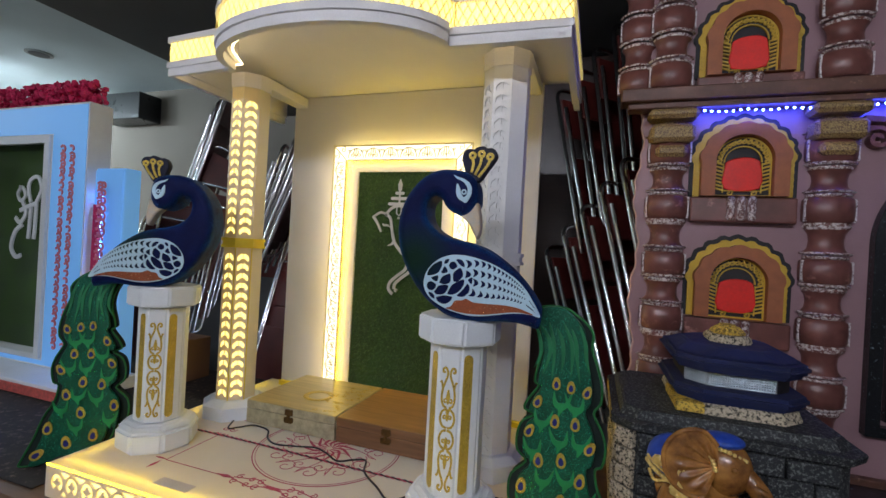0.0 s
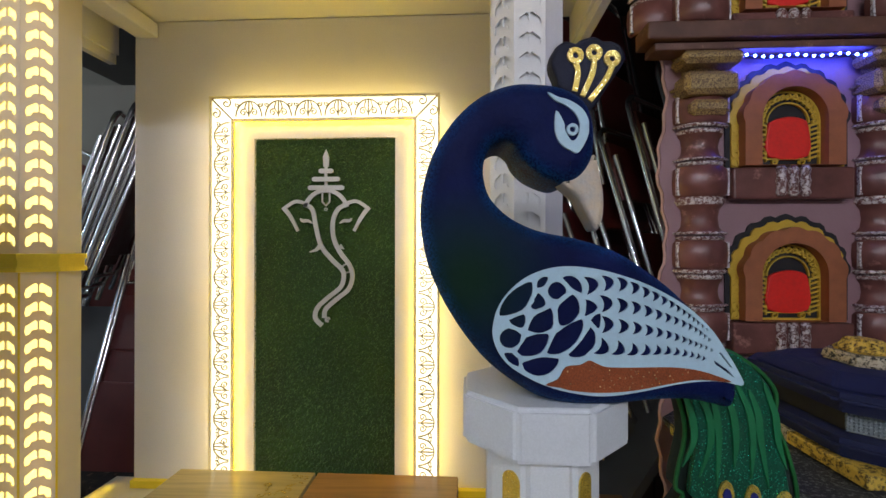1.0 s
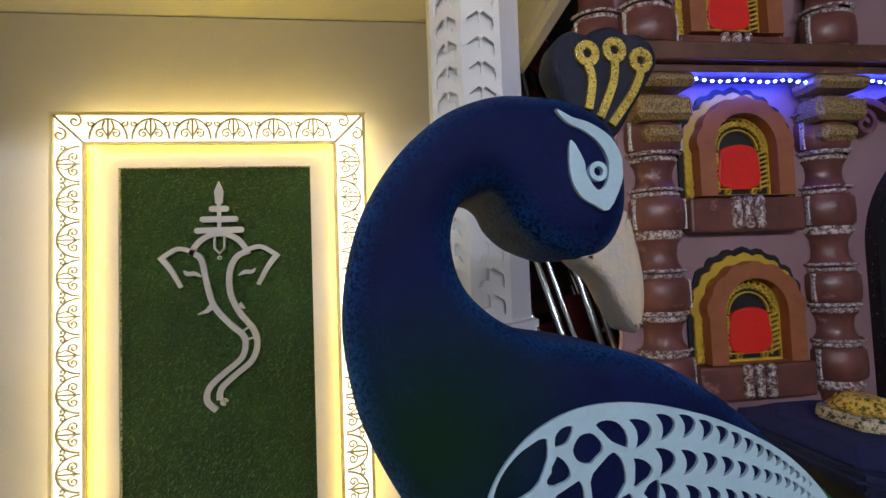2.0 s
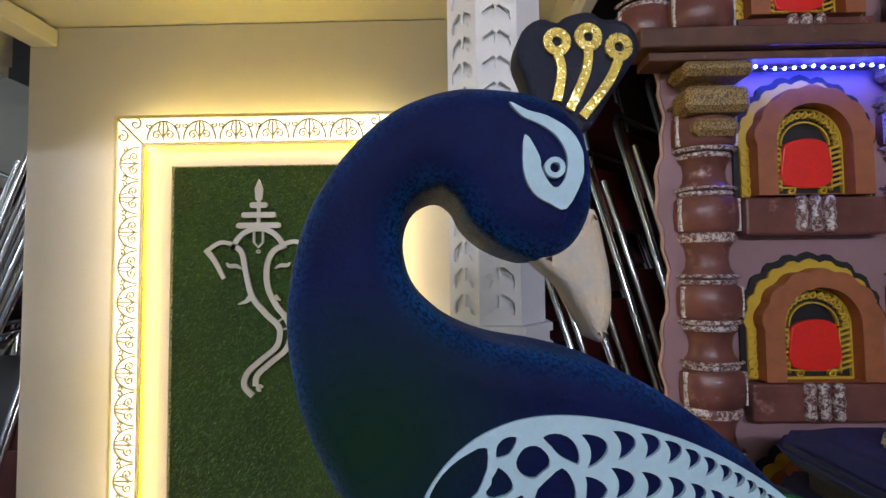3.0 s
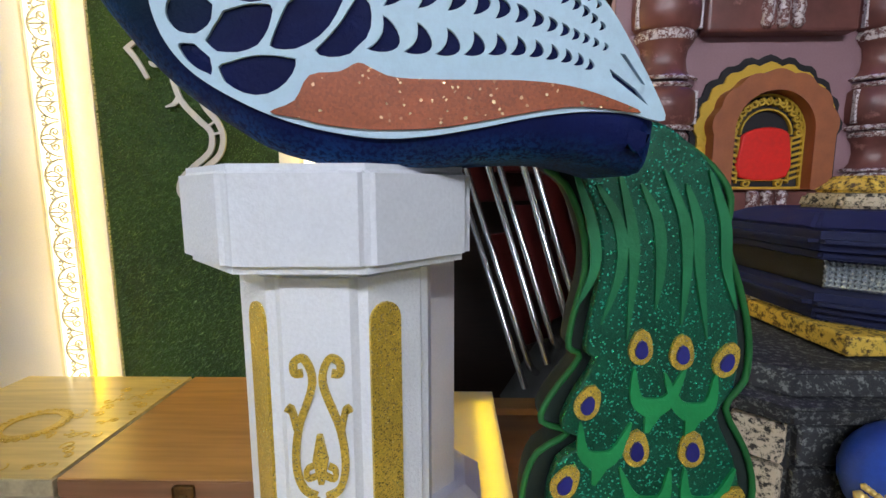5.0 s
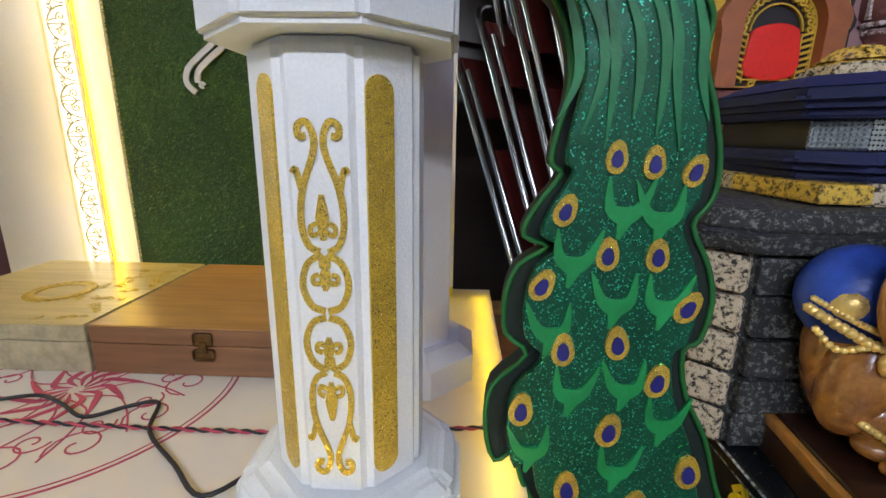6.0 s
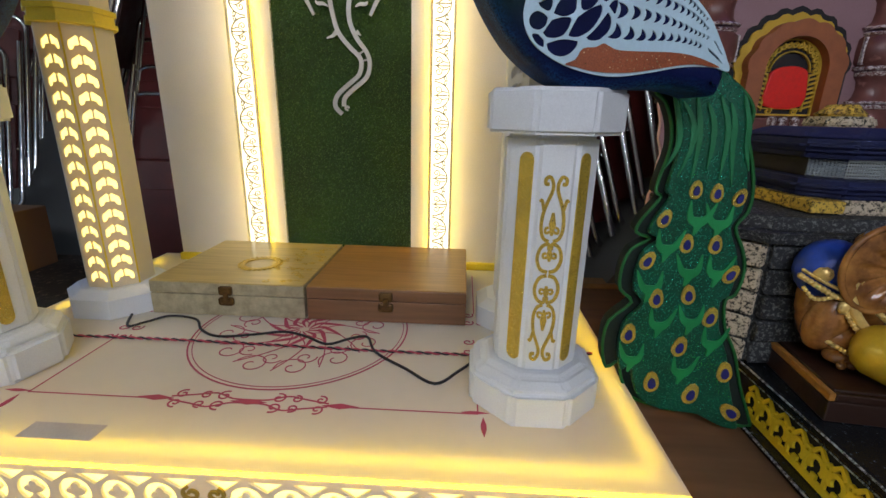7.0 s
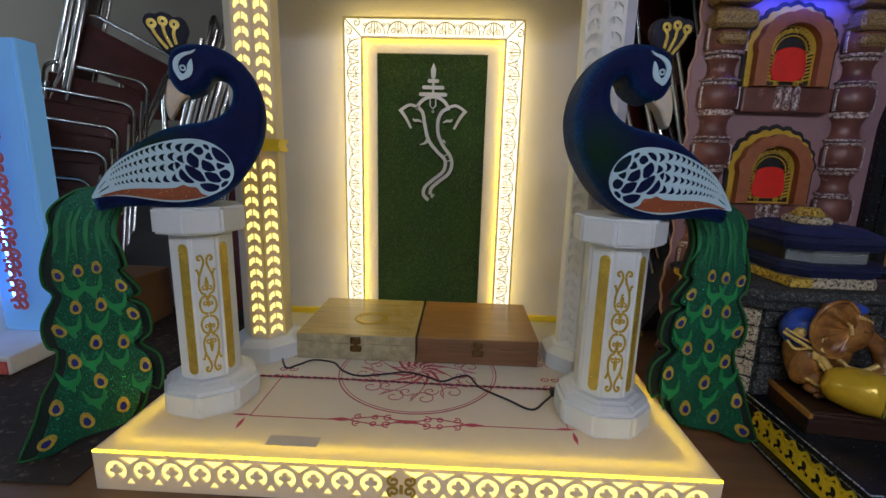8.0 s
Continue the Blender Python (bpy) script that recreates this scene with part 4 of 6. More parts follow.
TAIL_R = [(0.410, -0.559), (0.381, -0.494), (0.360, -0.433), (0.333, -0.383), (0.324, -0.335), (0.338, -0.324), (0.344, -0.283), (0.334, -0.246), (0.315, -0.209), (0.329, -0.184),
          (0.329, -0.147), (0.318, -0.105), (0.304, -0.066), (0.305, -0.033), (0.289, -0.009), (0.262, 0.011), (0.237, 0.022), (0.190, 0.020)]
EYES = [(-0.058, 1.135), (-0.026, 1.131), (0.008, 1.125), (-0.098, 1.089), (-0.057, 1.05), (-0.013, 1.05), (-0.114, 1.02), (0.019, 1.002), (-0.089, 0.956), (-0.039, 0.964),
        (0.002, 0.926), (-0.125, 0.89), (-0.038, 0.87), (0.046, 0.825), (-0.073, 0.8), (-0.004, 0.78), (0.073, 0.748)]


def blob(x, y, rx, ry, a, n=14, sharp=0.0):
    ca, sa = math.cos(radians(a)), math.sin(radians(a))
    out = []
    for i in range(n):
        t = 2 * math.pi * i / n
        px, py = rx * math.cos(t), ry * math.sin(t) * (1 - sharp * math.cos(t) ** 2)
        out.append((x + px * ca - py * sa, y + px * sa + py * ca))
    return out


SCALES = ((-0.0635, 0.0792, -0.0316, 0.1104, 0.19, -0.28),
          (-0.0254, 0.1069, -0.0158, 0.1158, 0.29, -0.19),
          (0.0006, 0.1156, 0.0180, 0.1017, 0.33, -0.06),
          (-0.0255, 0.1001, -0.0325, 0.0873, 0.79, 0.02),
          (0.0095, 0.0984, -0.0022, 0.0684, 0.38, -0.25),
          (-0.0398, 0.0799, -0.0533, 0.0742, 0.76, -0.04),
          (-0.0133, 0.0851, -0.0346, 0.0643, 0.48, -0.16),
          (-0.0153, 0.0600, -0.0461, 0.0423, 0.36, -0.20),
          (0.0184, 0.0747, -0.0162, 0.0411, 0.28, -0.14),
          (0.0282, 0.0671, 0.0054, 0.0394, 0.42, 0.04),
          (-0.0591, 0.0397, -0.0447, 0.0274, 0.32, -0.13),
          (-0.0049, 0.0351, -0.0413, 0.0307, 0.38, -0.10),
          (0.0231, 0.0934, 0.0219, 0.0787, 0.80, 0.12),
          (0.0384, 0.0803, 0.0367, 0.0665, -0.60, 0.08))
# rows of crescents: five points of the row, their height and lean at its two ends
SCALE_ROWS = ((((0.0224, 0.108), (0.0501, 0.1104), (0.0825, 0.1007), (0.116, 0.0847), (0.1493, 0.0611)), 0.0185, 0.0036, 10, 0, 0.96),
              (((0.038, 0.0899), (0.0694, 0.0859), (0.1054, 0.0753), (0.1314, 0.065), (0.1518, 0.0504)), 0.0175, 0.0040, 6, -4, 0.98),
              (((0.039, 0.0692), (0.0738, 0.065), (0.1073, 0.058), (0.1327, 0.0497), (0.1506, 0.0434)), 0.0175, 0.0040, 0, -8, 0.98),
              (((0.0347, 0.0485), (0.0702, 0.0446), (0.1054, 0.0433), (0.1339, 0.0379), (0.1447, 0.0336)), 0.0180, 0.0055, -27, -20, 0.98))


def crescent(ax, ay, bx, by, outer, inner, n=11):
    """A feather-scale hole between two tips: one side bulges far, the other little."""
    dx, dy = bx - ax, by - ay
    curve = lambda t, k, e: (ax + dx * t - dy * k * math.sin(math.pi * t) ** e, ay + dy * t + dx * k * math.sin(math.pi * t) ** e)
    step = [0.5 - 0.5 * math.cos(math.pi * i / n) for i in range(n + 1)]
    return [curve(t, outer, 0.55) for t in step] + [curve(1 - t, inner, 0.9) for t in step[1:-1]]


def wing_holes():
    """Holes of the wing panel: large feathers at the shoulder, then rows of crescents."""
    hs = [crescent(*q) for q in SCALES]
    hs += [blob(-0.0061, 0.1034, 0.0083, 0.0076, 0, 18), blob(-0.0525, 0.0558, 0.0102, 0.0092, 0, 18)]
    for keys, h0, h1, lean0, lean1, pitch in SCALE_ROWS:
        path = smooth_path(keys, 24, False)
        run = [0.0]
        for a, b in zip(path, path[1:]):
            run.append(run[-1] + (b - a).length)
        u = 0.0
        while u < run[-1]:
            k = next(i for i in range(1, len(run)) if run[i] >= u)
            p = path[k - 1].lerp(path[k], (u - run[k - 1]) / (run[k] - run[k - 1]))
            t = u / run[-1]
            h = h0 + (h1 - h0) * t ** 0.9
            a = radians(lean0 + (lean1 - lean0) * t)
            e = h / 2
            hs.append(crescent(p.x - e * math.sin(a), p.y + e * math.cos(a), p.x + e * math.sin(a), p.y - e * math.cos(a), 0.74, 0.20))
            u += max(h * pitch, 0.0058)
    # widen the large shoulder holes until thin webs are left between them
    large = len(SCALES) + 2
    polys = [np.array([tuple(p[:2]) for p in h]) for h in hs]
    rim = np.array([tuple(p[:2]) for p in smooth_path(WING, 6)] + [tuple(p[:2]) for p in smooth_path(COPPER, 6)])
    for step in range(3):
        for i in range(large):
            q = polys[i]
            d = q - q.mean(axis=0)
            g = q + d / np.sqrt((d ** 2).sum(axis=1, keepdims=True)) * 0.0004
            rest = np.concatenate([o for j, o in enumerate(polys) if j != i] + [rim])
            gap = np.sqrt(((g[:, None] - rest[None]) ** 2).sum(axis=2)).min(axis=1)
            polys[i] = np.where((gap > 0.0044)[:, None], g, q)
    hs = [[(float(p[0]), float(p[1])) for p in q] for q in polys]
    hs += [[(0.1595, 0.0403), (0.1622, 0.0398), (0.1740, 0.0245), (0.1715, 0.0255)], [(0.1543, 0.0326), (0.156, 0.0285), (0.1760, 0.0145), (0.1690, 0.0225)]]
    return hs


def peacock(x, y, sx, turn, tail_turn, label, low=0.0):
    z = ZP + 0.0012 + TOP - low
    s = thing("peacock_ornament", pose(x, y, z, 0, 0, turn), label, "ornament", "peacock ornaments")
    S = lambda pts: [(sx * p[0], p[1] + 0.015) for p in pts]
    flat_ = lambda yy: pose(0, yy, 0, 90)
    body = attach("body", sheet([S(smooth_path(BODY, 4))], 0.108, flat_(0.068), 0.021, 5, True), M_NAVYP, s, "navy painted foam body with curved neck")
    attach("wing", sheet([S(smooth_path(WING, 4))] + [S(h) for h in wing_holes()], 0.0024, flat_(-0.0395)), M_WING, s, "pale blue cut-out feather panel")
    attach("wing_edge", sheet([S(smooth_path(COPPER, 3))], 0.0015, flat_(-0.0420)), M_BROWN, s, "copper glitter strip on the wing")
    crest = [(0.010, 0.300), (0.0003, 0.327), (-0.005, 0.342), (-0.001, 0.358), (0.010, 0.366), (0.021, 0.364), (0.027, 0.368), (0.0415, 0.3715), (0.051, 0.367), (0.060, 0.367), (0.070, 0.362), (0.0745, 0.349), (0.068, 0.336), (0.055, 0.317), (0.036, 0.292)]
    cr = attach("crest", sheet([S(smooth_path(crest, 3))], 0.024, flat_(0.006), 0.004, 2, True), M_BLACKV, s, "black crest board")
    st = []
    for (cx, cz), ft, bend in (((0.0198, 0.3494), (0.0190, 0.312), 0.003), ((0.0398, 0.3528), (0.0271, 0.3066), 0.004), ((0.0591, 0.3467), (0.0349, 0.302), 0.005)):
        st.append((S(ring(cx, cz, 0.0060, n=14)), 0.0058))
        st.append((S(smooth_path([(cx, cz - 0.007), ((cx + ft[0]) / 2 + bend, (cz + ft[1]) / 2), ft], 4, False)), 0.0056))
    attach("crest_plume", ribbons(st, 0.002, flat_(-0.0182)), M_GOLD, cr, "gold glitter plumes")
    beak = [(0.004, 0.213), (0.010, 0.220), (0.026, 0.232), (0.038, 0.244), (0.044, 0.222), (0.0475, 0.200), (0.0465, 0.178), (0.040, 0.164), (0.034, 0.173), (0.027, 0.185), (0.020, 0.198)]
    attach("beak", sheet([S(smooth_path(beak, 3))], 0.036, flat_(0.006), 0.0065, 3, True), M_BEAK, s, "rough pale grey and tan beak")
    eye = [(-0.0157, 0.3024), (-0.0087, 0.2943), (0.0009, 0.2902), (0.0106, 0.2832), (0.0162, 0.2735), (0.0166, 0.2650), (0.0140, 0.2570), (0.0083, 0.2540), (0.0020, 0.2637), (0.0006, 0.2718), (-0.0073, 0.284), (-0.0085, 0.2637), (-0.0031, 0.2509),
           (0.006, 0.2450), (0.0155, 0.2419), (0.0248, 0.2580), (0.0260, 0.2680), (0.0251, 0.2760), (0.0188, 0.2865), (0.0059, 0.2945), (-0.0054, 0.2976)]
    attach("eye", sheet([S(smooth_path(eye, 3))], 0.003, flat_(-0.0395)), M_WING, s, "pale blue cut-out eye")
    attach("pupil_ring", sheet([S(ring(0.0092, 0.2650, 0.0060, n=16)[:-1]), S(ring(0.0092, 0.2650, 0.0030, n=12)[:-1])], 0.004, flat_(-0.0395)), M_WING, s)
    # tail: dark backing, green face, leaves and eye feathers
    hinge = pose(sx * 0.1635 + 0.0045, 0.072, -0.003, 0, 0, tail_turn - turn)
    T = lambda pts: [(sx * (p[0] - 0.17), p[1] + 0.015) for p in pts]
    outline = smooth_path(TAIL_L + TAIL_R, 3)
    back = attach("tail_backing", sheet([T(outline)], 0.026, hinge @ flat_(0.03), 0.001), [M_TAILDARK], s, "dark green scalloped backing")
    edge = attach("tail_rim", tube([[(p[0], 0.002, p[1]) for p in T(outline)]], 0.0028, hinge, True), M_TAILEDGE, s, "bright green rim")
    inner = []
    for p in outline:
        p = Vector(p[:2])
        mid = Vector((0.235 + 0.12 * max(0, min(1, (-p.y - 0.2) / 0.4)) * 0.15, p.y * 0.95 - 0.014))
        d = p - mid
        inner.append(mid + d * 0.80 + Vector((-0.002, 0.004)))
    attach("tail_face", sheet([T(inner)], 0.012, hinge @ flat_(-0.006), 0.002), M_GREENG, s, "green glitter feather board")
    leaves = []
    rg = random.Random(11)
    for k in range(7):
        x0 = 0.188 + 0.0165 * k
        d = 0.004 * math.sin(2.1 * k)
        leaves.append((T(smooth_path([(x0 - 0.012, -0.012 - 0.01 * (k % 2)), (x0 + 0.002 + d, -0.050), (x0 + 0.006 + d, -0.085), (x0 + 0.004 * (k - 2), -0.118 - 0.012 * (k % 3))], 5, False)), lambda t: 0.001 + 0.0075 * math.sin(math.pi * min(1, t * 1.05)) ** 0.8 if t < 0.95 else 0.001))
    for (ex, ez), lean in zip(EYES, (1, -1, 1, 1, -1, 1, -1, -1, 1, -1, 1, -1, 1, -1, 1, -1, 1)):
        px, pz = ex + 0.29 + 0.012, ez - 1.286 - 0.034
        if pz < -0.50 or px > 0.305:
            continue
        vee = []
        for q in (1, -1):
            vee.append((T(smooth_path([(px, pz - 0.014), (px + q * 0.013, pz - 0.006), (px + q * 0.020 * (1.2 if q == lean else 0.8), pz + 0.020)], 4, False)), lambda t: 0.017 * (1 - t) + 0.0015))
        vee.append((T([(px - 0.004, pz - 0.034), (px, pz - 0.02), (px, pz - 0.006)]), lambda t: 0.003 + 0.017 * t))
        attach("tail_leaf", ribbons(vee, 0.0025, hinge @ flat_(-0.018)), M_LEAF, s, "bright green forked leaf")
    for lf in leaves:
        attach("tail_streak", ribbons([lf], 0.0025, hinge @ flat_(-0.018)), M_STREAK, s, "teal green streak")
    for i, (ex, ez) in enumerate(EYES):
        px, pz = ex + 0.29, ez - 1.286
        big = 0.75 + 0.55 * (-pz / 0.53)
        a = (rg.uniform(-12, 12) + (60 if i in (2, 7) else 70 if i in (3, 6) else 88)) if i != 16 else 140
        a = a if sx > 0 else 180 - a
        loop = []
        for k in range(16):
            t = 2 * math.pi * k / 16
            r = 0.0125 * big * (1.0 + 0.55 * max(0, math.cos(t)) ** 4)
            loop.append((r * math.cos(t), 0.82 * r * math.sin(t)))
        c = T([(px, pz)])[0]
        ca, sa = math.cos(radians(a)), math.sin(radians(a))
        turn_ = lambda q, k: [(c[0] + (p[0] * ca - p[1] * sa) * k, c[1] + (p[0] * sa + p[1] * ca) * k) for p in q]
        eyef = attach("tail_eye", sheet([turn_(loop, 1.0)], 0.003, hinge @ flat_(-0.018)), M_GOLD, s, "gold glitter feather eye")
        attach("eye_centre", sheet([turn_(loop, 0.52)], 0.002, hinge @ flat_(-0.021)), M_BLUE, eyef, "deep blue centre")
    return s


# ---- boxes and cables ----
def case(x0, x1, y0, y1, top, side, label, medal):
    h = 0.080
    s = thing("gift_box", ((x0 + x1) / 2, (y0 + y1) / 2, ZP + 0.0015), label, "box", "boxes on the platform")
    hx, hy = (x1 - x0) / 2, (y1 - y0) / 2
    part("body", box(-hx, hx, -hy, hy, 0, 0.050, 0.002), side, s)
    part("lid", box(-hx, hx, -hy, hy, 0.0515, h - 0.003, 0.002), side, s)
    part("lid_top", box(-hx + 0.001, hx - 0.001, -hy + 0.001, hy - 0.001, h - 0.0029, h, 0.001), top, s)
    la = part("latch", box(-0.015, 0.015, -hy - 0.004, -hy - 0.0005, 0.052, 0.073, 0.004), M_BRASS, s, "small aged brass latch")
    bm = box(-0.017, 0.017, -hy - 0.003, -hy - 0.0005, 0.028, 0.047, 0.005)
    box(-0.006, 0.006, -hy - 0.006, -hy - 0.002, 0.040, 0.060, 0.002, bm)
    part("hasp", bm, M_BRASS, la)
    if medal:
        st = [(ring(0.02, -0.03, 0.042, n=40), 0.010)]
        for k in range(26):
            a = 2 * math.pi * k / 26
            st.append((ring(0.02 + 0.049 * math.cos(a), -0.03 + 0.049 * math.sin(a), 0.004, n=6), 0.003))
        attach("medallion", ribbons(st, 0.002, Matrix.Translation((0, 0, h + 0.0003))), M_GOLD, s, "round gold filigree medallion")
        rg = random.Random(5)
        st = []
        for k in range(40):
            cx, cy = rg.uniform(0.07, hx - 0.015), rg.uniform(-hy + 0.02, hy - 0.02)
            st.append((spiral(cx, cy, 0.001, rg.uniform(0.006, 0.012), rg.uniform(0, 360), rg.uniform(400, 600), 12), 0.0022))
        attach("filigree", ribbons(st, 0.0006, Matrix.Translation((0, 0, h + 0.0003))), M_GOLD, s, "scattered gold filigree print")["kind"] = "stuff"


def cables():
    z = ZP + 0.005
    s = thing("black_cable", (-0.78, 1.2, ZP), "thin black cable lying in loops with a plug", "cable")
    pts = [(-1.195, 1.44, z + 0.03), (-1.19, 1.38, z), (-1.12, 1.225, z), (-1.085, 1.235, z + 0.002), (-1.05, 1.265, z + 0.004), (-0.99, 1.262, z), (-0.95, 1.215, z), (-0.90, 1.19, z), (-0.83, 1.205, z),
           (-0.775, 1.222, z), (-0.72, 1.20, z + 0.003), (-0.67, 1.178, z), (-0.63, 1.205, z), (-0.596, 1.215, z), (-0.567, 1.155, z), (-0.50, 1.10, z), (-0.445, 1.058, z), (-0.405, 1.10, z), (-0.375, 1.14, z)]
    me = tube([smooth_path(pts, 5, False)], 0.0027)
    me.transform(Matrix.Translation((0.78, -1.2, -ZP)))
    attach("wire", me, M_BLACK, s)
    part("plug", box(0.395, 0.425, -0.075, -0.050, 0.002, 0.02, 0.004), M_BLACK, s, "small black plug")
    t = thing("twisted_cord", (-0.78, 1.17, ZP), "twisted black and red cord across the platform", "cable")
    for name, ph, mm in (("black_strand", 0, M_BLACK), ("red_strand", math.pi, M_RED)):
        path = []
        for i in range(261):
            u = i / 260
            a = u * 200 + ph
            x = -1.27 + u * 1.13
            y = 1.166 + 0.004 * math.sin(7 * u) + (0.02 * max(0, u - 0.8) / 0.2)
            path.append((x + 0.78, y - 1.17 + 0.0016 * math.cos(a), 0.0042 + 0.0016 * math.sin(a)))
        attach(name, tube([path], 0.0018, res=1), mm, t)


# ---- the painted facade ----
def baluster_profile():
    """(radius, height, material) steps of one storey of the turned half column, from its foot."""
    return [("block", 0.066, 0.000, 0.078), ("ring", 0.060, 0.079, 0.089), ("ring", 0.068, 0.091, 0.098), ("waist", 0.046, 0.098, 0.160), ("ring", 0.058, 0.160, 0.172),
            ("ring", 0.068, 0.174, 0.184), ("block", 0.066, 0.184, 0.258), ("ring", 0.060, 0.259, 0.268), ("ring", 0.068, 0.272, 0.280), ("waist", 0.046, 0.280, 0.348), ("ring", 0.062, 0.348, 0.368)]


def half_column(s, x, y, z0, storeys, gold_top=True):
    for k in range(storeys):
        for kind, r, a, b in baluster_profile():
            a, b = z0 + 0.368 * k + a, z0 + 0.368 * k + b
            top = gold_top and k == storeys - 1 and a > z0 + 0.368 * k + 0.25
            if kind == "block":
                prof = [(r * 0.86, a), (r, a + 0.008), (r * 1.03, (a + b) / 2), (r, b - 0.008), (r * 0.86, b)]
            elif kind == "waist":
                prof = [(r * 1.22, a), (r * 1.02, a + 0.012), (r * 0.95, (a + b) / 2), (r * 1.02, b - 0.012), (r * 1.22, b)]
            else:
                prof = [(r * 0.9, a), (r, (a + b) / 2), (r * 0.9, b)]
            if top and kind != "waist":
                prof = [(r * 1.0, a), (r * 1.12, (a + b) / 2), (r * 1.0, b)]
            bm = lathe(prof, 16, at=(x, y, 0), a0=180, a1=360, sy=0.8)
            mm = M_FGOLD if top else (M_FRING if kind == "ring" else M_FWOOD)
            ob = part("column_" + kind, bm, mm, s, smooth=True)
            if kind == "block" and not top:
                for sg in (-1, 1):
                    part("chalk_line", box(x + sg * r * 0.93 - 0.004, x + sg * r * 0.93 + 0.004, y - r * 0.34, y - r * 0.20, a + 0.004, b - 0.004, 0.001), M_CHALK, ob)


def arch(w, h, rise, lobes=0, depth=0.0):
    """Outline of an arched opening with foot at 0, lobed if asked."""
    pts = [(w / 2, 0), (w / 2, h - rise)]
    n = 40
    for i in range(1, n):
        t = math.pi * i / n
        k = 1 + (depth * abs(math.sin(lobes * t / 1.0)) if lobes else 0)
        pts.append((w / 2 * math.cos(t) * k, h - rise + rise * math.sin(t) * k))
    pts += [(-w / 2, h - rise), (-w / 2, 0)]
    return pts


def niche(s, x, y, z):
    A = lambda pts: [(x + p[0], z + p[1]) for p in pts]
    B = lambda pts: A([(1.10 * p[0], 1.07 * p[1]) for p in pts])
    f = lambda d: pose(0, y - d, 0, 90)
    n = attach("niche", sheet([A(arch(0.300, 0.260, 0.150, 11, 0.070))], 0.006, f(0.0)), M_NBLACK, s, "scalloped arched niche with red cloth")
    o1, o2 = A(arch(0.276, 0.246, 0.138, 11, 0.070)), A(arch(0.206, 0.215, 0.098))
    attach("outer_trim", sheet([o1, [(p[0], p[1] + 0.0005) for p in o2]], 0.005, f(0.006)), M_NGOLD, n, "mustard scalloped trim")
    st = []
    for sg in (1, -1):
        for k in range(5):
            st.append((A(ring(sg * 0.128, 0.012 + 0.022 * k, 0.008, n=8)), 0.006))
    attach("scroll_edge", ribbons(st, 0.005, f(0.0075)), M_NGOLD, n)
    attach("arch_band", sheet([A(arch(0.240, 0.228, 0.120, 7, 0.060)), A([(p[0], p[1] + 0.0008) for p in arch(0.158, 0.194, 0.079)])], 0.034, f(0.006)), M_NICHE, n, "terracotta arch band")
    st = []
    for i in range(15):
        t = math.pi * i / 14
        st.append((B(spiral(0.060 * math.cos(t), 0.108 + 0.058 * math.sin(t), 0.001, 0.0082, 0, 430, 8)), 0.0046))
    for sg in (1, -1):
        for k in range(8):
            st.append((B([(sg * 0.050, 0.020 + 0.011 * k), (sg * 0.068, 0.026 + 0.011 * k)]), 0.0052))
        st.append((B([(sg * 0.070, 0.0), (sg * 0.070, 0.108)]), 0.004))
        st.append((B([(sg * 0.048, 0.012), (sg * 0.048, 0.100)]), 0.003))
        st.append((B(spiral(sg * 0.030, 0.012, 0.001, 0.009, 0, 430, 8)), 0.0035))
    st.append((B(ring(0, 0.108, 0.070, 0, 180, 20)), 0.004))
    st.append((B(ring(0, 0.104, 0.047, 0, 180, 16)), 0.0035))
    st.append((B([(-0.070, 0.003), (0.070, 0.003)]), 0.005))
    st.append((B([(-0.05, 0.018), (0.05, 0.018)]), 0.003))
    attach("inner_fretwork", ribbons(st, 0.006, f(0.007)), M_NGOLD, n, "mustard fretwork round the opening")
    cloth = [(-0.044, 0.024), (0.044, 0.024), (0.045, 0.095), (0.034, 0.112), (0.010, 0.118), (-0.015, 0.116), (-0.037, 0.108), (-0.045, 0.092)]
    attach("red_cloth", sheet([B(smooth_path(cloth, 3))], 0.010, f(0.006), 0.004, 2, True), M_NRED, n, "bright red cloth")
    # sill with rolls
    bm = box(x - 0.146, x + 0.146, y - 0.035, y + 0.002, z - 0.084, z - 0.004, 0.006)
    part("niche_sill", bm, M_FWOOD, n)
    for k in (-1, 0, 1):
        part("sill_roll", lathe([(0.008, z - 0.078), (0.0125, z - 0.07), (0.010, z - 0.055), (0.0125, z - 0.04), (0.010, z - 0.025), (0.0125, z - 0.010), (0.008, z - 0.002)], 10, at=(x + 0.029 * k - 0.004, y - 0.036, 0)), M_FRING, n, smooth=True)


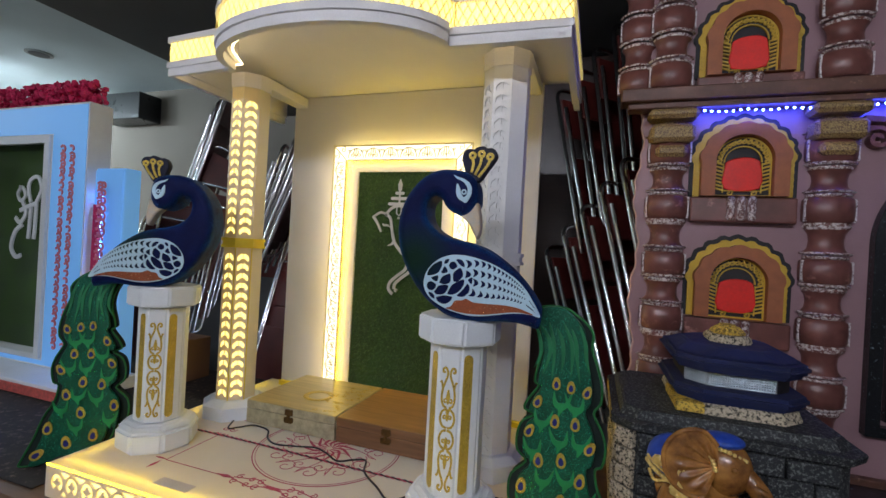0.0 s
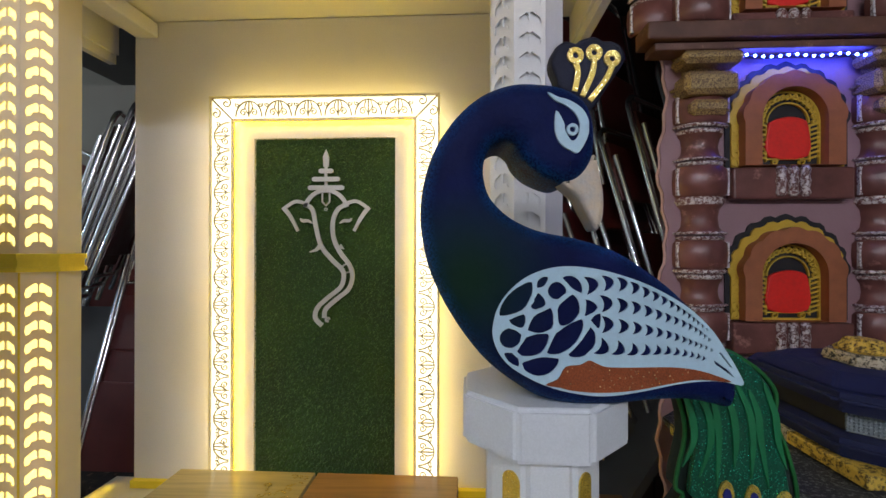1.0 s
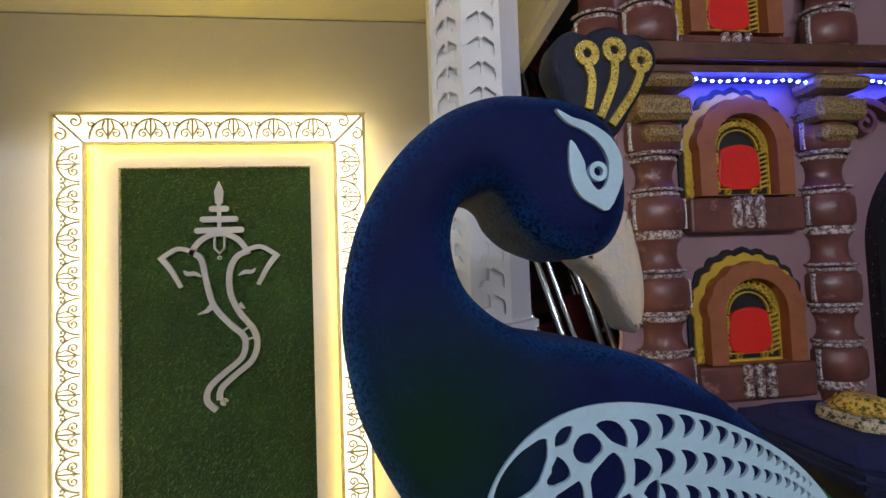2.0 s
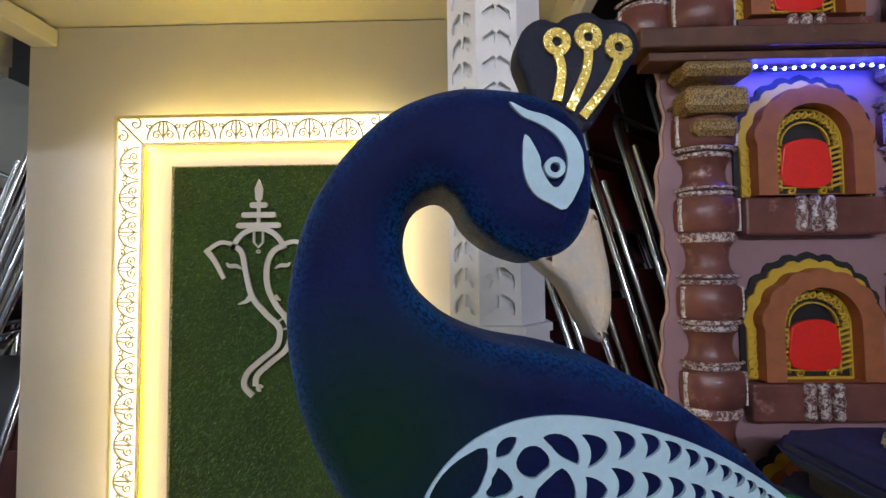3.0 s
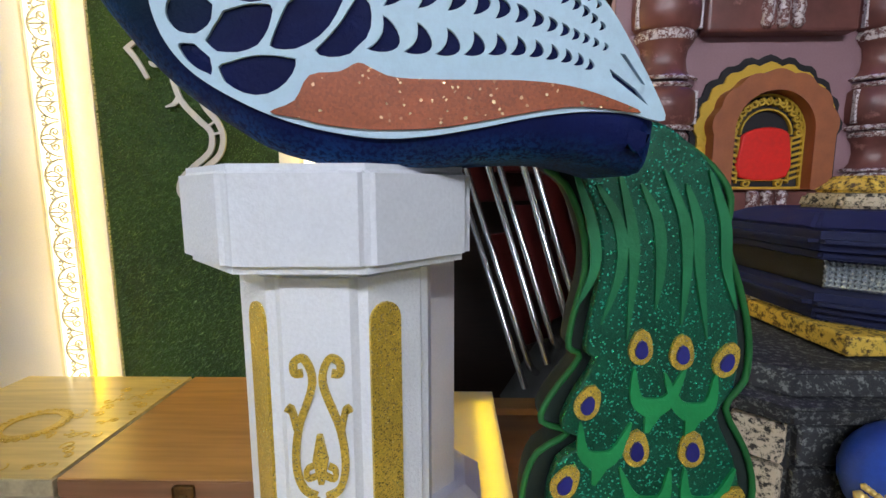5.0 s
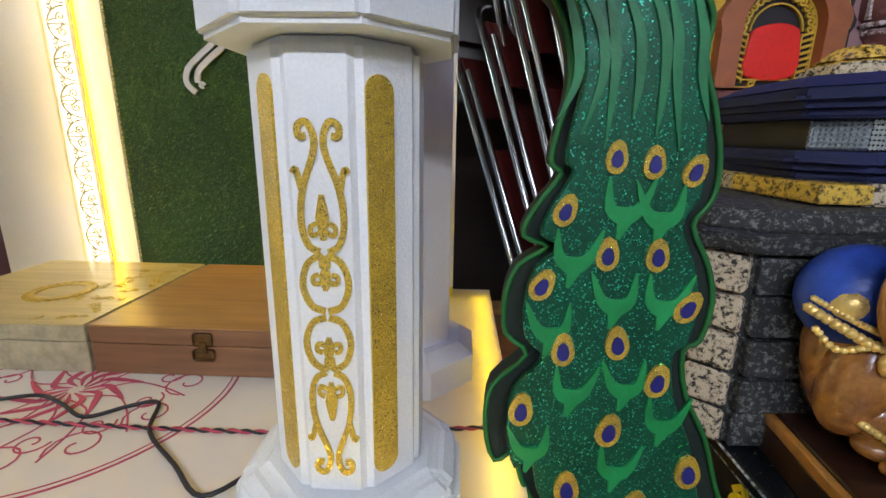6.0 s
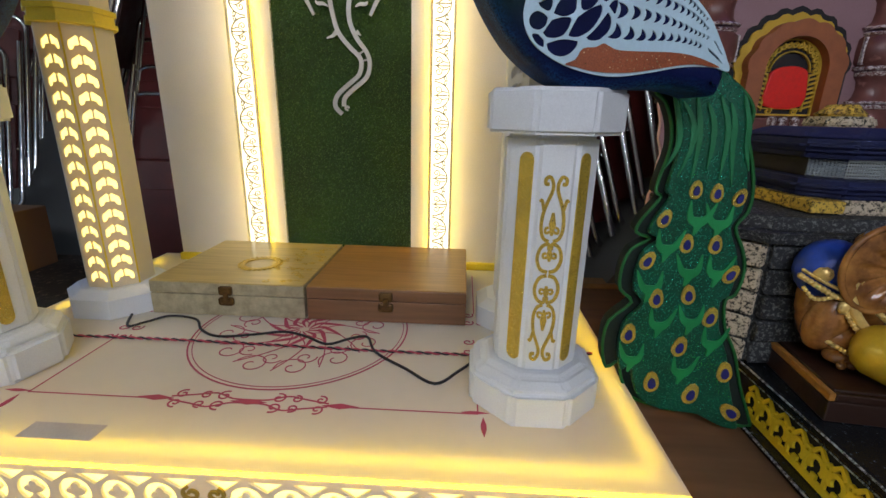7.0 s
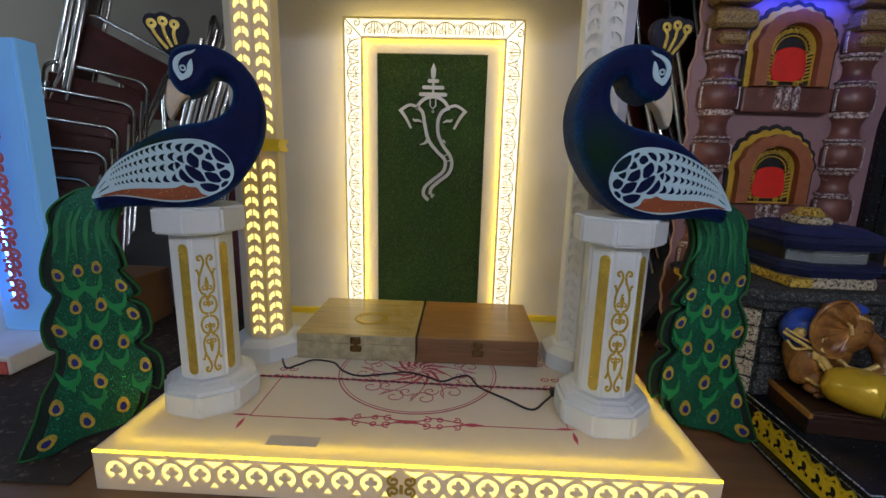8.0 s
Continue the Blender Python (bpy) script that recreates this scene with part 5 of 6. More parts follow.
def facade():
    y = 1.700
    s = thing("temple_backdrop", (0.6, y, 0), "painted red-brown temple facade board with niches", "backdrop board")
    s_off = Matrix.Translation((-0.6, -y, 0))
    made = set(bpy.data.objects)
    z0, z1, xl, xr = 0.40, 2.62, 0.140, 1.7
    edge = [(xr, z0), (xr, z1), (xl, z1)]
    z = z1
    k = 0
    while z > z0 + 0.03:
        z -= 0.023
        edge.append((xl + 0.010 * math.sin(k * 0.41) + 0.004 * math.sin(k * 1.7), z))
        k += 1
    edge.append((xl, z0))
    attach("board", sheet([edge], 0.02, pose(0, y + 0.02, 0, 90)), [M_PINKWALL], s, "dusty pink printed board with wavy cut edge")
    attach("cut_edge", tube([[(p[0], y + 0.01, p[1]) for p in edge[2:]]], 0.005, res=1), M_EDGE, s)
    for lvl in range(5):
        niche(s, 0.441, y - 0.001, 2.014 - 0.389 * lvl)
    half_column(s, 0.228, y - 0.001, 0.812, 3)
    half_column(s, 0.672, y - 0.001, 0.812, 3)
    half_column(s, 0.215, y - 0.03, 1.975, 2, False)
    half_column(s, 0.120, y + 0.02, 1.975, 2, False)
    half_column(s, 0.680, y - 0.03, 1.975, 2, False)
    for cx in (0.228, 0.672):
        for hw, dz0, dz1, dy in ((0.074, 0.003, 0.034, 0.080), (0.066, 0.052, 0.108, 0.074), (0.047, 0.118, 0.156, 0.066)):
            bm = box(cx - hw, cx + hw, y - dy, y - 0.001, 1.904 - dz1, 1.904 - dz0, 0.011, segs=1)
            part("capital_block", bm, M_FGOLD, s, "dusty gold stepped capital")
    bm = box(0.066, xr, y - 0.085, y - 0.001, 1.925, 1.968, 0.004)
    box(0.090, xr, y - 0.065, y - 0.001, 1.905, 1.9245, 0.003, bm)
    part("cornice", bm, M_CORN, s, "weathered projecting cornice")
    bm = box(0.16, xr, y - 0.03, y - 0.001, 0.775, 0.805, 0.004)
    part("lower_ledge", bm, M_CORN, s)
    # LED string under the cornice
    st = part("led_string", join([tube([[(0.31 + 0.02 * i, y - 0.045, 1.899 - 0.006 * abs(math.sin(i * 0.55))) for i in range(31)]], 0.0012)]), M_BLACK, s, "string of small blue lights")
    for i in range(30):
        bm = bmesh.new()
        bmesh.ops.create_icosphere(bm, subdivisions=1, radius=0.0035, matrix=Matrix.Translation((0.318 + 0.02 * i, y - 0.05, 1.896 - 0.006 * abs(math.sin(i * 0.55)))))
        part("led_bulb", bm, M_LEDF, st)
    # brackets by the second column
    br = []
    br.append((spiral(0.775, 1.80, 0.004, 0.035, 0, 500, 24), 0.012))
    br.append((smooth_path([(0.74, 1.86), (0.80, 1.85), (0.87, 1.82), (0.90, 1.88)], 4, False), 0.016))
    br.append((spiral(0.86, 1.85, 0.003, 0.02, 90, 500, 16), 0.010))
    attach("bracket", ribbons(br, 0.03, pose(0, y - 0.0005, 0, 90)), M_FWOOD, s, "carved scroll bracket")
    # dark arched panel
    A = lambda pts: [(1.10 + p[0], 0.93 + p[1]) for p in pts]
    f = lambda d: pose(0, y - d, 0, 90)
    w = attach("arched_panel", sheet([A(arch(0.64, 0.86, 0.30)), A([(p[0], p[1] + 0.03) for p in arch(0.57, 0.79, 0.27)])], 0.03, f(0.0), 0.004, 2), M_DARKRIM, s, "black arched moulding with reflections painted as flecks")
    attach("inner_moulding", sheet([A([(p[0], p[1] + 0.045) for p in arch(0.54, 0.76, 0.26)]), A([(p[0], p[1] + 0.07) for p in arch(0.48, 0.70, 0.23)])], 0.02, f(0.0), 0.004, 2), M_DARKRIM, w)
    attach("panel_field", sheet([A([(p[0], p[1] + 0.07) for p in arch(0.52, 0.70, 0.25)])], 0.006, f(0.0)), M_NBLACK, w)
    attach("panel_print", sheet([A([(p[0], p[1] + 0.09) for p in arch(0.40, 0.62, 0.2)])], 0.002, f(0.006)), M_ZARI, w, "mustard inner panel")
    for ob in set(bpy.data.objects) - made:
        if ob.type == "MESH" and ob.data.users == 1:
            ob.data.transform(s_off)


# ---- throne with cushions, plinth and elephant ----
def chamfered(hx, hy, c, z0, z1, bm=None, x=0, y=0, grow=0.0):
    """A slab with cut corners; grow: how much wider its top is."""
    bm = bm or bmesh.new()
    rows = []
    for z, g in ((z0, 0), (z1, grow)):
        a, b = hx + g, hy + g
        rows.append([bm.verts.new((x + p[0], y + p[1], z)) for p in ((-a + c, -b), (a - c, -b), (a, -b + c), (a, b - c), (a - c, b), (-a + c, b), (-a, b - c), (-a, -b + c))])
    for i in range(8):
        bm.faces.new((rows[0][i], rows[0][(i + 1) % 8], rows[1][(i + 1) % 8], rows[1][i]))
    bm.faces.new(rows[1])
    bm.faces.new(rows[0][::-1])
    return bm


def throne():
    X, Y = 0.310, 1.352
    s = thing("stone_throne", (X, Y, 0.791), "mock stone throne block with navy velvet tiers", "throne")
    Z = 0.791

    def slab(name, hx, hy, c, z0, z1, mm, label="", grow=0.0, bev=0.003):
        up = z0 > 1.0625     # the cushion tiers are narrower than the block
        bm = chamfered(hx * (0.87 if up else 1), hy, c * (0.8 if up else 1), z0 - Z, z1 - Z, x=0.03 if up else 0, grow=grow)
        if bev:
            bmesh.ops.bevel(bm, geom=bm.edges[:], offset=bev, segments=2, affect="EDGES")
        return part(name, bm, mm, s, label)

    # block of rough stones round a dark core
    slab("core", 0.222, 0.205, 0.035, Z, 1.020, M_STONED, "dark speckled stone block")
    rg = random.Random(4)
    pts = [(-0.222, -0.170), (-0.187, -0.205), (0.187, -0.205), (0.222, -0.170)]
    # left faces take the lit stone, the front the shaded copy
    for (ax, ay), (bx, by), cols, mm in ((pts[0], pts[1], 1, M_STONE), (pts[1], pts[2], 4, M_STONED), ((-0.222, 0.135), pts[0], 3, M_STONE)):
        a, b = Vector((ax, ay)), Vector((bx, by))
        d = (b - a).normalized()
        n = Vector((d.y, -d.x))
        L = (b - a).length
        for row in range(5):
            zz0, zz1 = 0.002 + 0.0455 * row, 0.0455 * (row + 1) - 0.002
            cuts = [0.0] + sorted((k + 0.5 * (row % 2) * (cols > 1) + rg.uniform(-0.15, 0.15)) * L / cols for k in range(1, cols)) + [L]
            for c0, c1 in zip(cuts, cuts[1:]):
                p, q = a + d * (c0 + 0.002), a + d * (c1 - 0.002)
                bm = bmesh.new()
                o = 0.010 + rg.uniform(0, 0.006)
                jig = lambda: rg.uniform(-0.004, 0.004)
                v = [bm.verts.new((w.x + n.x * k, w.y + n.y * k, zz + jig())) for k in (0.0, o) for w, zz in ((p, zz0), (q, zz0), (q, zz1), (p, zz1))]
                for f in ((4, 5, 6, 7), (0, 1, 5, 4), (1, 2, 6, 5), (2, 3, 7, 6), (3, 0, 4, 7)):
                    bm.faces.new([v[i] for i in f])
                bmesh.ops.bevel(bm, geom=[e for e in bm.edges if len(e.link_faces) == 2], offset=0.003, segments=1, affect="EDGES")
                part("stone", bm, mm, s)
    slab("ledge", 0.240, 0.222, 0.040, 1.021, 1.040, M_STONED, "dark speckled ledge", 0.004)
    bm = box(-0.243, -0.235, -0.150, 0.15, 1.016 - Z, 1.038 - Z, 0.002)
    part("gold_edge", bm, M_STONEG, s, "gold speckled edge")
    slab("upper_ledge", 0.225, 0.205, 0.036, 1.041, 1.062, M_STONED, "", -0.012)
    slab("gold_tier", 0.150, 0.160, 0.06, 1.063, 1.088, M_STONE, "cream and gold speckled tier", -0.008)
    bm = box(-0.104, -0.045, -0.163, 0.0, 1.065 - Z, 1.087 - Z, 0.003)
    part("gold_corner", bm, M_STONEG, s, "gold speckled corner")
    slab("cushion", 0.162, 0.172, 0.07, 1.100, 1.122, M_NAVY, "navy velvet cushion tier", 0.0, 0.009)
    slab("cushion_skirt", 0.145, 0.155, 0.06, 1.089, 1.101, M_NAVY)
    slab("bead_core", 0.122, 0.132, 0.045, 1.123, 1.158, M_NBLACK)
    bm = bmesh.new()
    for row in range(6):
        for i in range(28):
            x = 0.03 + 0.87 * (-0.076 + 0.152 * i / 27)
            bmesh.ops.create_cube(bm, size=0.0046, matrix=Matrix.Translation((x, -0.1335, 1.1265 - Z + 0.0056 * row)) @ pose(0, 0, 0, 45, 0, 45))
        for i in range(10):
            a = Vector((0.03 - 0.1065, -0.096)).lerp(Vector((0.03 - 0.072, -0.1325)), i / 9)
            bmesh.ops.create_cube(bm, size=0.0046, matrix=Matrix.Translation((a.x, a.y, 1.1265 - Z + 0.0056 * row)) @ pose(0, 0, 0, 45, 0, 0))
    ob = part("bead_band", bm, M_CRYSTAL, s, "band of square crystal beads")
    ob["kind"] = "stuff"
    slab("top_cushion", 0.162, 0.172, 0.07, 1.170, 1.192, M_NAVY, "navy velvet cushion tier", 0.0, 0.009)
    slab("top_skirt", 0.145, 0.155, 0.06, 1.159, 1.171, M_NAVY)
    slab("top_cover", 0.150, 0.155, 0.07, 1.193, 1.212, M_NAVY, "", -0.035, 0.005)
    slab("finial_tier", 0.056, 0.06, 0.03, 1.213, 1.232, M_STONE, "cream and gold speckled finial", -0.004, 0.004)
    slab("finial_cap", 0.048, 0.05, 0.03, 1.233, 1.255, M_STONEG, "", -0.02, 0.006)


def base_stage():
    """Dark stage under the throne, its corner towards the shrine, with a yellow fretwork band."""
    s = thing("dark_stage", (0.55, 1.2, 0), "black stage with reflections painted on its mouldings and yellow fretwork", "stage")
    x0, yn = 0.142, 0.815
    off = Matrix.Translation((-0.55, -1.2, 0))

    def level(name, grow, z0, z1, mm, label="", bev=0.004):
        bm = box(x0 - grow, 1.5, yn - grow, 1.66, z0, z1, bev)
        bm.transform(off)
        part(name, bm, mm, s, label)

    level("foot_moulding", 0.026, ZT + 0.001, 0.688, M_DARKRIM)
    level("plinth_body", 0.0, 0.6885, 0.760, M_NBLACK)
    level("upper_moulding", 0.010, 0.7605, 0.772, M_DARKRIM)
    level("top_moulding", 0.018, 0.7725, 0.790, M_DARKRIM)
    # thin pale lines imitate reflections along the moulding edges
    level("edge_sheen", 0.0188, 0.7850, 0.7880, M_SHEEN, "pale edge line standing in for a reflection", 0.001)
    level("edge_sheen", 0.0108, 0.7635, 0.7665, M_SHEEN, "pale edge line standing in for a reflection", 0.001)
    level("edge_sheen", 0.0268, 0.6838, 0.6872, M_SHEEN, "pale edge line standing in for a reflection", 0.001)
    d, n, a, L = Vector((0, -1)), Vector((-1, 0)), Vector((x0, 1.14)), 0.325
    st = [([(0.0, 0.006), (L - 0.012, 0.006)], 0.012)]
    k = 8
    for i in range(k):
        u = 0.022 + (L - 0.05) * i / (k - 1)
        st.append((ring(u, 0.034, 0.013, -40, 220, 12, 1.1), 0.008))
        st.append(([(u - 0.012, 0.052), (u, 0.066), (u + 0.012, 0.052)], 0.008))
        st.append(([(u, 0.010), (u, 0.020)], 0.010))
        if i < k - 1:
            v = u + (L - 0.05) / (k - 1) / 2
            st.append(([(v, 0.010), (v, 0.046)], 0.006))
            st.append((ring(v, 0.048, 0.006, 0, 360, 8), 0.005))
    ax = Vector((d.x, d.y, 0))
    m = Matrix(((d.x, 0, n.x, a.x + n.x * 0.002), (d.y, 0, n.y, a.y + n.y * 0.002), (0, 1, 0, 0.690), (0, 0, 0, 1)))
    attach("yellow_fretwork", ribbons(st, 0.004, off @ m), M_YELLOW, s, "yellow cut-out fretwork band")


def rounded(bm, c, r, m=None, sub=2):
    k = Matrix.LocRotScale(Vector(c), None, Vector(r))
    bmesh.ops.create_icosphere(bm, subdivisions=sub, radius=1, matrix=(m or Matrix()) @ k)


def elephant():
    """Seated elephant figure, one mesh, on its own plinth."""
    p = thing("figure_plinth", pose(0.326, 1.075, 0.7905, 0, 0, -7), "dark brown wooden plinth with a golden highlight painted on its edge", "plinth")
    part("block", box(-0.170, 0.170, -0.118, 0.118, 0.0, 0.034, 0.002), M_PLINTHD, p)
    part("top_board", box(-0.162, 0.162, -0.110, 0.110, 0.0345, 0.0505, 0.003), M_PLINTHD, p)
    # highlight on the left rim, given as a strip of lighter wood
    edge_glint = wood("plinth_edge_glint", (0.42, 0.19, 0.04), 0.28)
    part("edge_strip", box(-0.1715, -0.1625, -0.1185, 0.1185, 0.0345, 0.0475, 0.002), edge_glint, p, "golden brown strip standing in for the edge highlight")
    part("edge_strip", box(-0.162, 0.162, -0.1185, -0.1105, 0.0345, 0.0475, 0.002), M_PLINTHD, p)
    bm = bmesh.new()
    mats = [M_ELEB, M_ELEG, M_ELEBLUE]

    def lump(c, r, mi=0, rot=(0, 0, 0), sub=3):
        before = set(bm.faces)
        bmesh.ops.create_icosphere(bm, subdivisions=sub, radius=1, matrix=pose(*c, *rot) @ Matrix.Diagonal((*r, 1)))
        for f in set(bm.faces) - before:
            f.material_index, f.smooth = mi, True

    def cord(pts, r, mi, beads=0):
        if beads:
            q = smooth_path(pts, beads, False)
            for v in q:
                lump(v, (r, r, r), mi, sub=1)
            return
        me = tube([smooth_path(pts, 6, False)], r)
        before = set(bm.faces)
        bm.from_mesh(me)
        for f in set(bm.faces) - before:
            f.material_index, f.smooth = mi, True

    # body, rump under the cloth, folded front leg
    lump((0.004, 0.006, 0.100), (0.080, 0.040, 0.088))
    lump((-0.036, 0.002, 0.085), (0.034, 0.040, 0.072))
    lump((-0.042, 0.000, 0.149), (0.051, 0.044, 0.050), 2, (0, -18, 0))
    lump((-0.068, -0.024, 0.150), (0.018, 0.016, 0.016), 1, (0, -30, 0), 2)
    lump((-0.040, -0.020, 0.072), (0.030, 0.030, 0.058), 0, (0, 14, 0))
    lump((-0.010, -0.030, 0.040), (0.046, 0.029, 0.027), 0, (0, 14, 0))
    lump((-0.012, -0.040, 0.016), (0.036, 0.022, 0.015))
    for k in range(3):
        lump((-0.032 + 0.016 * k, -0.060, 0.009), (0.008, 0.006, 0.008), 0, sub=2)
    # head, trunk, tusk, eye
    lump((0.052, 0.000, 0.150), (0.052, 0.048, 0.058))
    lump((0.040, 0.010, 0.190), (0.040, 0.036, 0.024))
    cord([(0.082, -0.012, 0.150), (0.112, -0.030, 0.115), (0.116, -0.045, 0.075), (0.090, -0.055, 0.048), (0.070, -0.058, 0.044)], 0.020, 0)
    for k in range(5):
        cord([(0.094 + 0.006 * k, -0.052 - 0.003 * k, 0.146 - 0.014 * k), (0.116 + 0.003 * k, -0.046 - 0.003 * k, 0.134 - 0.014 * k)], 0.0022, 0)
    cord([(0.034, -0.048, 0.074), (0.058, -0.062, 0.074), (0.084, -0.064, 0.090)], 0.0065, 1)
    lump((0.060, -0.046, 0.163), (0.007, 0.004, 0.005), 0, sub=2)
    # fan of the ear: folds run out from its root to a rolled rim
    root, rim, n, rows = (0.030, 0.163), [], 40, 8
    for q in range(n + 1):
        a = 98 + 150 * q / n
        r = 0.046 + 0.047 * math.sin(math.pi * min(1, (q / n) ** 0.8)) ** 0.8 + 0.018 * q / n
        rim.append((radians(a), r))
    grid = []
    for q, (a, r) in enumerate(rim):
        row = []
        for k in range(rows + 1):
            u = k / rows
            fold = 0.0042 * math.sin(a * 17) * math.sin(math.pi * min(1, 1.1 * u)) - 0.012 * math.sin(0.5 * math.pi * u) + 0.010 * max(0, u - 0.82)
            row.append(bm.verts.new((root[0] + r * u * math.cos(a) + 0.002 * u, -0.044 + fold, root[1] + r * u * math.sin(a))))
        grid.append(row)
    leafs = []
    for g0, g1 in zip(grid, grid[1:]):
        for k in range(rows):
            leafs.append(bm.faces.new((g0[k], g0[k + 1], g1[k + 1], g1[k])))
    for f in leafs:
        f.smooth = True
    cord([(v[-1].co.x, v[-1].co.y, v[-1].co.z) for v in grid[::4]], 0.0048, 0)
    # gold: cloth hem, strap across the chest, anklet, head band
    cord([(-0.092, -0.010, 0.140), (-0.078, -0.034, 0.130), (-0.052, -0.046, 0.118), (-0.036, -0.048, 0.136), (-0.026, -0.046, 0.160)], 0.0056, 1, 5)
    cord([(-0.091, -0.012, 0.150), (-0.076, -0.037, 0.140), (-0.054, -0.046, 0.130)], 0.0034, 1, 8)
    cord([(-0.088, -0.018, 0.122), (-0.080, -0.034, 0.110), (-0.062, -0.042, 0.116)], 0.0040, 1, 4)
    lump((-0.046, -0.050, 0.104), (0.009, 0.007, 0.012), 1, sub=2)
    cord([(-0.040, -0.046, 0.150), (-0.034, -0.050, 0.105), (-0.004, -0.058, 0.066), (0.034, -0.056, 0.050)], 0.0078, 1)
    cord([(-0.048, -0.046, 0.146), (-0.043, -0.050, 0.100), (-0.012, -0.060, 0.058), (0.030, -0.058, 0.040)], 0.0044, 1, 8)
    cord([(0.004, -0.054, 0.098), (0.026, -0.058, 0.080), (0.050, -0.058, 0.062)], 0.0052, 1, 5)
    cord([(-0.050, -0.044, 0.042), (-0.026, -0.060, 0.030), (0.012, -0.062, 0.020)], 0.0044, 1, 6)
    cord([(0.012, -0.040, 0.192), (0.020, -0.048, 0.176), (0.026, -0.048, 0.158)], 0.0052, 1, 3)
    cord([(0.010, -0.034, 0.198), (0.044, -0.036, 0.194), (0.082, -0.028, 0.178)], 0.0050, 1, 5)
    lump((0.046, 0.000, 0.203), (0.042, 0.034, 0.014), 2)
    e = part("elephant_figure", bm, mats)
    e.matrix_basis = pose(0.232, 1.098, 0.8425, 0, 0, 0)
    tagged(e, "seated brown elephant figure with gold trim and blue cloth", "figurine")
    d = thing("yellow_drum", pose(0.246, 0.998, 0.8900, 0, 0, -42), "small shiny yellow barrel drum lying on its side", "drum")
    bm = lathe([(0.010, -0.060), (0.026, -0.054), (0.038, -0.040), (0.046, -0.010), (0.048, 0.015), (0.045, 0.045)], 28)
    bm.transform(pose(0, 0, 0, 0, 90, 0))
    part("shell", bm, paint("yellow_lacquer", (0.66, 0.43, 0.03), 0.22, 0.2, var=0.15), d, smooth=True)
    bm = lathe([(0.044, 0.0452), (0.046, 0.048), (0.042, 0.051), (0.040, 0.050)], 28)
    bm.transform(pose(0, 0, 0, 0, 90, 0))
    head = part("drum_head", bm, paint("mustard_drum_skin", (0.42, 0.30, 0.05), 0.5, var=0.15), d, "dull mustard drum skin", smooth=True)
    bm = lathe([(0.014, 0.0), (0.014, 0.002)], 16)
    bm.transform(pose(0.0515, 0.0, -0.014, 0, 90, 0))
    part("dark_spot", bm, M_NBLACK, head)


# ---- the other white shrine ----
def other_shrine():
    yf = 1.46
    s = thing("white_shrine", (-2.5, yf, ZT + 0.007), "white panel shrine washed by blue light, green turf centre", "shrine")
    o = Matrix.Translation((2.5, -yf, -ZT - 0.007))

    def put(name, me, mm, label="", parent=None):
        if isinstance(me, bmesh.types.BMesh):
            m2 = bpy.data.meshes.new(name)
            me.to_mesh(m2)
            me.free()
            me = m2
        me.transform(o)
        return attach(name, me, mm, parent or s, label)

    zb = ZT + 0.008
    put("main_panel", sheet([[(-3.25, zb + 0.06), (-2.19, zb + 0.06), (-2.19, 1.985), (-3.25, 1.985)], [(-2.98, zb + 0.12), (-2.46, zb + 0.12), (-2.46, 1.815), (-2.98, 1.815)]], 0.10, pose(0, yf + 0.06, 0, 90), 0.004), M_COTTON, "white padded frame panel")
    put("inner_frame", sheet([[(-3.00, zb + 0.10), (-2.44, zb + 0.10), (-2.44, 1.835), (-3.00, 1.835)], [(-2.965, zb + 0.12), (-2.475, zb + 0.12), (-2.475, 1.80), (-2.965, 1.80)]], 0.012, pose(0, yf - 0.041, 0, 90)), M_WHITEL)
    put("turf_panel", box(-2.98, -2.46, yf + 0.02, yf + 0.03, zb + 0.12, 1.815), M_TURF, "dark green turf")
    # side block and border sheets glow to imitate the blue wash on them
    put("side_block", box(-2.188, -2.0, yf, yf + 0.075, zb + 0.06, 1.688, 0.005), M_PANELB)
    put("lit_panel", sheet([[(-3.24, zb + 0.07), (-2.20, zb + 0.07), (-2.20, 1.975), (-3.24, 1.975)], [(-3.01, zb + 0.09), (-2.43, zb + 0.09), (-2.43, 1.845), (-3.01, 1.845)]], 0.002, pose(0, yf - 0.0405, 0, 90)), M_PANELB, "white border panel, blue wash given as glow")
    put("lit_panel", box(-2.186, -2.012, yf - 0.003, yf - 0.0005, zb + 0.07, 1.678), M_PANELB, "white border panel, blue wash given as glow")
    put("side_curtain", box(-2.185, -2.14, yf - 0.010, yf - 0.0035, 1.05, 1.52, 0.002), M_GARLAND, "pink satin strip")
    st = []
    rg = random.Random(9)
    for x0, x1, z0, z1 in ((-2.40, -2.24, 0.85, 1.80), (-2.11, -2.05, 0.85, 1.60)):
        z = z0
        while z < z1:
            for k in range(2):
                u = x0 + (x1 - x0) * (0.3 + 0.4 * k)
                st.append((spiral(u, z, 0.002, 0.022, rg.uniform(0, 360), 500, 10), 0.0105))
            z += 0.034
    put("carved_border", ribbons(st, 0.003, pose(0, yf - 0.0428, 0, 90)), M_CORAL)["kind"] = "stuff"
    put("led_line", box(-2.452, -2.446, yf - 0.046, yf - 0.042, zb + 0.12, 1.82), M_LEDB, "blue strip light")
    put("led_line", box(-2.138, -2.134, yf - 0.008, yf - 0.0035, 0.85, 1.56), M_LEDB, "blue strip light")
    put("base_board", box(-3.3, -1.98, yf - 0.20, yf + 0.10, zb, zb + 0.058, 0.006), M_COTTON)
